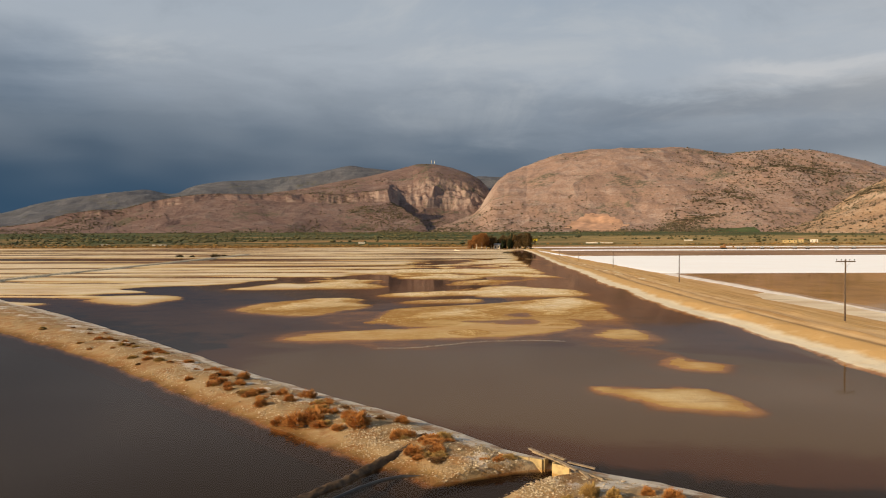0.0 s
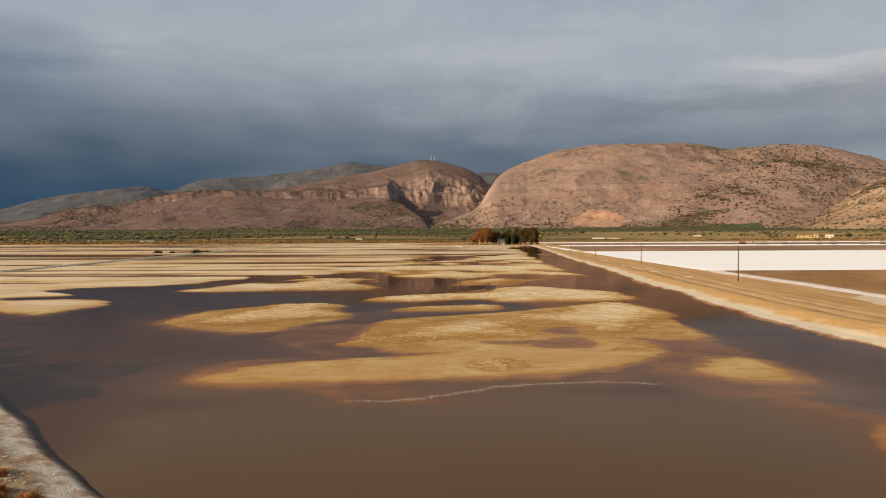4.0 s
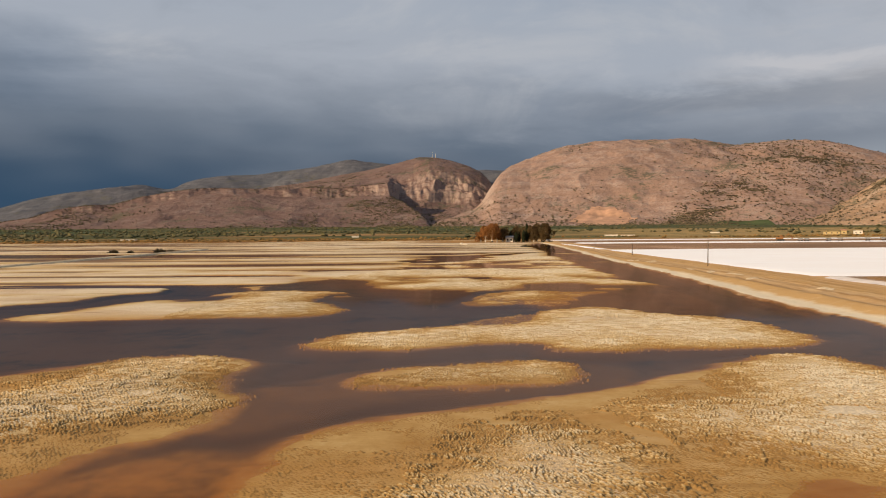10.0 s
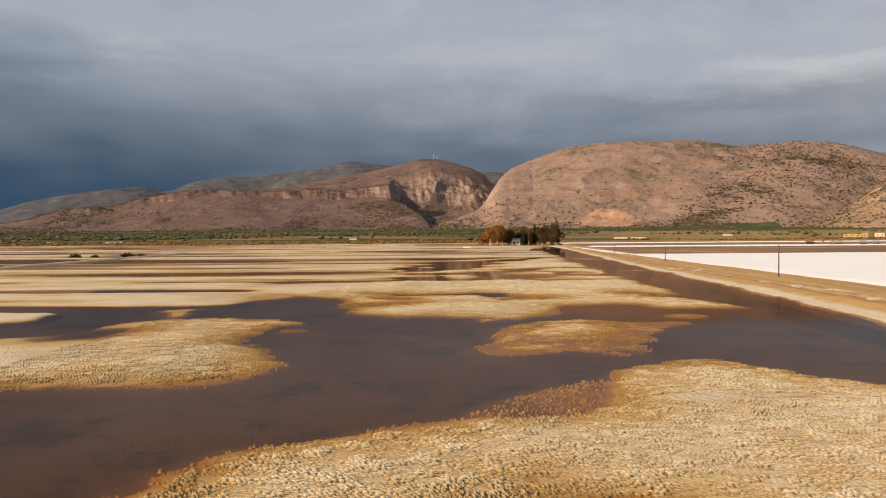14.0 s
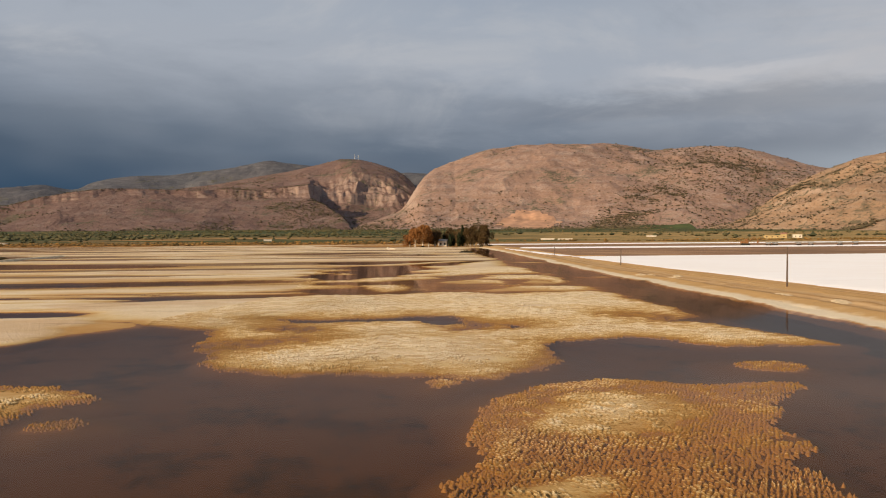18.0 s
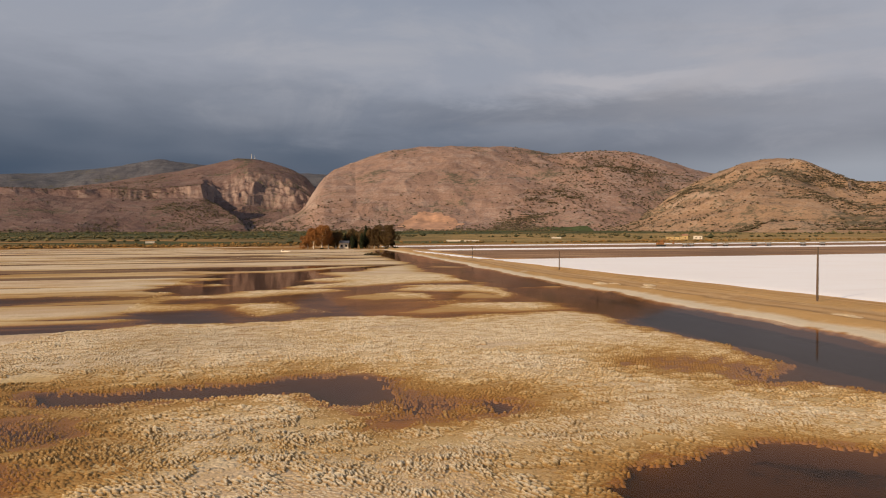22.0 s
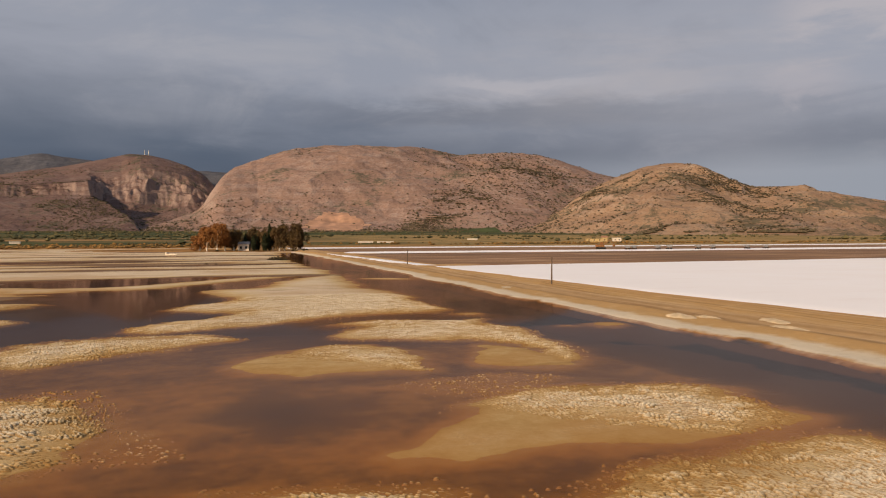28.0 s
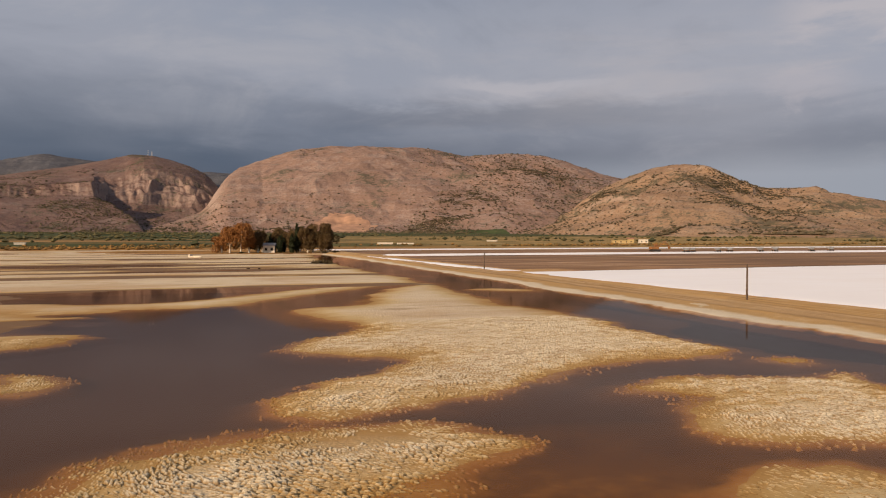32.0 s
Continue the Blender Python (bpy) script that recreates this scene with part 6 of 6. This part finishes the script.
# ---- buildings ----
def house(x, y, wide, deep, tall, turn, wall, roof=None, windows=3, name="house", label="", storeys=1):
    z0 = float(pan_height(np.array([float(x)]), np.array([float(y)]))[0])
    base = new(name)
    base.matrix_world = pose(x, y, z0, 0, 0, turn)
    part("wall", box(bmesh.new(), -wide / 2, -deep / 2, -0.3, wide / 2, deep / 2, tall), wall, base)
    bm = bmesh.new()
    if roof:
        e = 0.35
        pts = [(-wide / 2 - e, -deep / 2 - e, tall), (wide / 2 + e, -deep / 2 - e, tall), (wide / 2 + e, deep / 2 + e, tall), (-wide / 2 - e, deep / 2 + e, tall),
               (-wide / 2 - e, 0, tall + deep * 0.28), (wide / 2 + e, 0, tall + deep * 0.28)]
        v = [bm.verts.new(q) for q in pts]
        for q in ((0, 1, 5, 4), (2, 3, 4, 5), (0, 4, 3), (1, 2, 5), (3, 2, 1, 0)):
            bm.faces.new([v[i] for i in q])
        part("roof", bm, roof, base)
    else:
        box(bm, -wide / 2 - 0.15, -deep / 2 - 0.15, tall + 0.004, wide / 2 + 0.15, deep / 2 + 0.15, tall + 0.3)
        part("roof", bm, wall, base)
    for fl in range(storeys):
        for i in range(windows):
            cx = -wide / 2 + wide * (i + 0.5) / windows
            zz = min(0.9, tall * 0.35) + fl * tall / storeys
            win = part("window", box(bmesh.new(), cx - 0.5, -deep / 2 - 0.03, zz, cx + 0.5, -deep / 2 + 0.1, zz + min(1.1, tall - zz - 0.2)), m_dark, base, "dark window opening")
            part("sill", box(bmesh.new(), cx - 0.6, -deep / 2 - 0.12, zz - 0.1, cx + 0.6, -deep / 2 + 0.05, zz - 0.003), m_grey, win)
    return tagged(base, label, "building")


house(40.5, 552, 4.6, 4.0, 2.9, -18, m_white, m_grey, 2, "ruined_house", "small pale rendered house among the trees")
house(159, 790, 12.0, 5.1, 1.0, -15, m_white, None, 0, "farm_shed", "long white farm shed on the plain")
house(174, 786, 13.0, 5.1, 0.8, -15, m_white, None, 0, "farm_shed", "long low white farm shed on the plain")
house(371, 790, 14.0, 7.6, 2.4, -25, m_conc, None, 3, "farm_building", "pale yellow flat-roofed farm building on the plain", 1)
house(386, 796, 5.0, 5.0, 3.6, -25, m_conc, m_tile, 1, "farm_building", "pale yellow farm house on the plain", 1)
house(402, 800, 7.6, 6.8, 3.0, -25, m_white, None, 2, "farm_building", "whitewashed building on the plain", 1)
house(-90, 810, 6.8, 5.1, 1.3, 5, m_white, None, 0, "farm_shed", "small white farm shed among olive groves")
house(-287, 745, 12.8, 6.0, 0.9, 8, m_white, None, 0, "farm_shed", "long white shed at the far shore")
house(-345, 752, 6.8, 5.1, 1.0, 8, m_white, None, 0, "farm_shed", "small white shed at the far shore")
house(299, 900, 9.6, 5.1, 1.2, -15, m_white, None, 0, "farm_shed", "small white shed below the hills")

# ---- yellow board out on the plain, added for an unidentified yellow glint ----
sg = tagged(new("glint_board"), "yellow board on two posts added in place of a far glint", "sign")
sg.matrix_world = pose(99, 800, float(pan_height(np.array([99.0]), np.array([800.0]))[0]), 0, 0, 8) @ Matrix.Diagonal((1.6, 1.6, 0.95, 1))
part("board", box(bmesh.new(), -1.9, -0.04, 2.4, 1.9, 0.04, 5.0, bevel=0.01), m_yellow, sg)
for x in (-0.9, 0.9):
    part("post", rod(bmesh.new(), (x, 0.09, -0.3), (x, 0.11, 4.9), 0.06, 0.06, 8), m_steelg, sg)


# ---- salt carts and a digger on the far salt strip ----
def salt_cart():
    base = new("salt_cart")
    bm = bmesh.new()
    lo, hi = [(-0.7, -0.5, 0.75), (0.7, -0.5, 0.75), (0.7, 0.5, 0.75), (-0.7, 0.5, 0.75)], [(-1.3, -0.9, 1.7), (1.3, -0.9, 1.7), (1.3, 0.9, 1.7), (-1.3, 0.9, 1.7)]
    v = [bm.verts.new(q) for q in lo + hi]
    for q in ((3, 2, 1, 0), (0, 1, 5, 4), (1, 2, 6, 5), (2, 3, 7, 6), (3, 0, 4, 7)):
        bm.faces.new([v[i] for i in q])
    part("hopper", bm, m_steelg, base)
    part("chassis", box(bmesh.new(), -1.4, -0.45, 0.55, 1.4, 0.45, 0.72), m_rustm, base)
    for x in (-0.8, 0.8):
        for y in (-0.62, 0.62):
            part("wheel", rod(bmesh.new(), (x, y - 0.08, 0.38), (x, y + 0.08, 0.38), 0.38, 0.38, 12), m_dark, base)
    part("drawbar", rod(bmesh.new(), (1.4, 0, 0.62), (2.5, 0, 0.5), 0.05, 0.05, 6), m_rustm, base)
    return tagged(base, "grey steel hopper cart standing on the salt", "cart", group="carts on the salt strip")


first = salt_cart()
for i, (x, y) in enumerate([(195, 487), (199, 488), (210, 486), (217, 487), (231, 485), (240, 486), (258, 484), (270, 485)]):
    m = pose(x, y, 0.77, 0, 0, -12 + 7 * (i % 3))
    if i:
        copy_thing(first, m)
    else:
        first.matrix_world = m

dg = tagged(new("excavator"), "rust-orange tracked excavator on the salt strip", "excavator")
dg.matrix_world = pose(190, 500, 0.75, 0, 0, -10) @ Matrix.Diagonal((1.0, 1.0, 1.0, 1))
for y in (-1.1, 1.1):
    bm = box(bmesh.new(), -2.0, y - 0.3, 0, 2.0, y + 0.3, 0.9, bevel=0.25)
    part("track", bm, m_dark, dg)
part("body", box(bmesh.new(), -2.2, -1.3, 1.0, 1.2, 1.3, 2.1, bevel=0.12), m_rustm, dg)
part("cab", box(bmesh.new(), 0.0, 0.1, 2.104, 1.3, 1.2, 3.2, bevel=0.1), m_rustm, dg)
for nm, a, b, r0 in (("boom", (1.1, -0.3, 1.6), (4.2, -0.3, 4.2), 0.22), ("arm", (4.2, -0.3, 4.2), (6.2, -0.3, 2.2), 0.16)):
    part(nm, rod(bmesh.new(), a, b, r0, r0 * 0.8, 6), m_rustm, dg)
part("bucket", box(bmesh.new(), 5.7, -0.8, 1.2, 6.6, 0.2, 2.2, bevel=0.15), m_rustm, dg)

# ---- white work boat on the far shore ----
bt = tagged(new("work_boat"), "long white flat work boat drawn up on the mud", "boat")
bt.matrix_world = pose(9.5, 497, float(pan_height(np.array([9.5]), np.array([497.0]))[0]) - 0.12, 0, 0, -60) @ Matrix.Diagonal((0.9, 0.9, 0.7, 1))
bm = bmesh.new()
sec = []
for t, hw, zb in ((-3.6, 0.75, 0.1), (-2.0, 0.95, 0.0), (1.5, 0.95, 0.0), (3.0, 0.6, 0.15), (3.8, 0.08, 0.45)):
    sec.append([bm.verts.new((t, s * hw * k, z)) for s, k, z in ((-1, 1, 0.75), (-1, 0.75, zb), (1, 0.75, zb), (1, 1, 0.75))])
for a, b in zip(sec[:-1], sec[1:]):
    for i in range(3):
        bm.faces.new((a[i], a[i + 1], b[i + 1], b[i]))
bm.faces.new(sec[0][::-1])
part("hull", bm, m_white, bt)
for x in (-2.4, 0.4):
    part("thwart", box(bmesh.new(), x, -0.85, 0.58, x + 0.3, 0.85, 0.64), m_plank, bt)
part("cabin", box(bmesh.new(), -3.4, -0.6, 0.5, -2.5, 0.6, 1.5, bevel=0.06), m_white, bt)

# ---- low dike far out in the pans ----
yl = np.linspace(165, 420, 260)
wl = np.array([-2.4, -1.6, -0.7, 0.0, 0.7, 1.6, 2.4])
LX = (-109 - 0.012 * (yl - 165) + 2.0 * (fbm(yl / 30, yl * 0, 931, 3) - 0.5))[:, None] + wl[None]
LY = np.broadcast_to(yl[:, None], LX.shape)
LZ = np.interp(np.abs(wl), [0, 0.7, 1.6, 2.4], [0.55, 0.5, 0.2, -0.4])[None] + 0.2 * (fbm(LX / 1.5, LY / 3, 933, 3) - 0.5)
ob = new("far_dike", mesh_of("far_dike", np.stack([LX.ravel(), LY.ravel(), LZ.ravel()], 1), grid_faces(len(yl), len(wl)), m_stone))
tagged(ob, "low pale earth dike far out in the pans", "dike", kind="structure")

# masts on the summit
for x, tall in ((-14, 26), (6, 20)):
    az = -0.75 + x * 0.012
    i = int(np.argmin(np.abs(massif[4][0] - az)))
    row = int(np.argmax(massif[3][:, i]))
    mx, my, mz = massif[1][row, i], massif[2][row, i], massif[3][row, i]
    ms = tagged(new("radio_mast"), "thin white radio mast on the mountain top", "mast", group="masts on the summit")
    ms.matrix_world = pose(mx, my, mz - 2)
    part("shaft", rod(bmesh.new(), (0, 0, 0), (0, 0, tall), 1.2, 0.8, 8), m_white, ms)
    part("head", rod(bmesh.new(), (0, 0, tall), (0, 0, tall + 5), 0.6, 0.3, 8), m_white, ms)

# ---- thin salt scum drifting before the first bank ----
m_scum = plain("salt_scum_flakes", (0.40, 0.34, 0.25), 0.3, 3.0)
SCUM = [(-6.4, 71.4), (-4.3, 71.4), (-2.5, 71.8), (-1.0, 72.7), (0.5, 73.9), (2.3, 74.9), (4.2, 75.7), (6.3, 76.1), (8.7, 76.6), (10.3, 76.2), (12.4, 75.8)]
r = np.random.default_rng(71)
tt = r.uniform(0, len(SCUM) - 1, 900)
sx = np.interp(tt, np.arange(len(SCUM)), [q[0] for q in SCUM]) + r.normal(0, 0.25, 900)
sy = np.interp(tt, np.arange(len(SCUM)), [q[1] for q in SCUM]) + r.normal(0, 0.16, 900) + 0.9 * (fbm(tt * 1.4, tt * 0, 77, 3) - 0.5)
sz = r.uniform(0.010, 0.045, 900)
ang = r.uniform(0, 6.28, 900)[:, None] + np.arange(5)[None] * 1.2566
ring = np.stack([sx[:, None] + np.cos(ang) * sz[:, None] * r.uniform(0.6, 1.5, (900, 5)), sy[:, None] + np.sin(ang) * sz[:, None] * r.uniform(0.6, 1.3, (900, 5)), np.full(ang.shape, 0.005)], -1)
top = np.stack([sx, sy, np.full(900, 0.03)], -1)[:, None]
fc = (np.array([(q, (q + 1) % 5, 5) for q in range(5)])[None] + 6 * np.arange(900)[:, None, None]).reshape(-1, 3)
ob = new("salt_scum", mesh_of("salt_scum", np.concatenate([ring, top], 1).reshape(-1, 3), fc, m_scum))
tagged(ob, "broken line of white salt scum on the brine", "salt scum", kind="stuff")

# ---- scraped heaps of pale sand along the track ----
m_sand = plain("pale_scraped_sand", (0.60, 0.47, 0.29), 0.2, 1.2)
for i, (x, y, a, b, h) in enumerate([(45.8, 266.4, 2.2, 1.0, 0.45), (47.9, 303.5, 2.4, 0.9, 0.2), (47.0, 213.2, 2.4, 1.0, 0.45), (47.6, 257.0, 1.8, 0.8, 0.35), (47.8, 204.8, 2.6, 1.1, 0.4),
                                     (46.0, 222.4, 2.0, 0.9, 0.4), (46.0, 193.0, 2.2, 1.0, 0.35), (49.9, 260.5, 1.9, 0.8, 0.4), (46.8, 264.4, 1.6, 0.7, 0.35), (45.2, 150.0, 2.2, 1.0, 0.4), (46.5, 172.0, 2.4, 1.0, 0.45)]):
    U2, V2 = np.meshgrid(np.linspace(-1, 1, 19), np.linspace(-1, 1, 13))
    rr = np.sqrt(U2 ** 2 + V2 ** 2) + 0.5 * (fbm(U2 * 2 + i * 7, V2 * 2, 901, 3) - 0.5)
    top = 0.55 * h * np.clip(1 - rr, 0, 1) ** 0.7 * (0.6 + 0.8 * fbm(U2 * 5 + i, V2 * 3, 903, 3)) - 0.12 * np.clip((rr - 0.9) * 6, 0, 1) - 0.02
    heap = new("sand_mound", mesh_of("sand_mound", np.stack([U2.ravel() * b, V2.ravel() * a, top.ravel()], 1), grid_faces(13, 19), m_sand))
    heap.matrix_world = pose(x, y, emb_z(x, y) - 0.02, 0, 0, 20 * math.sin(i * 5.0) - 8)
    tagged(heap, "low scraped mound of pale sand beside the dirt track", "sand mound", group="sand mounds by the track")
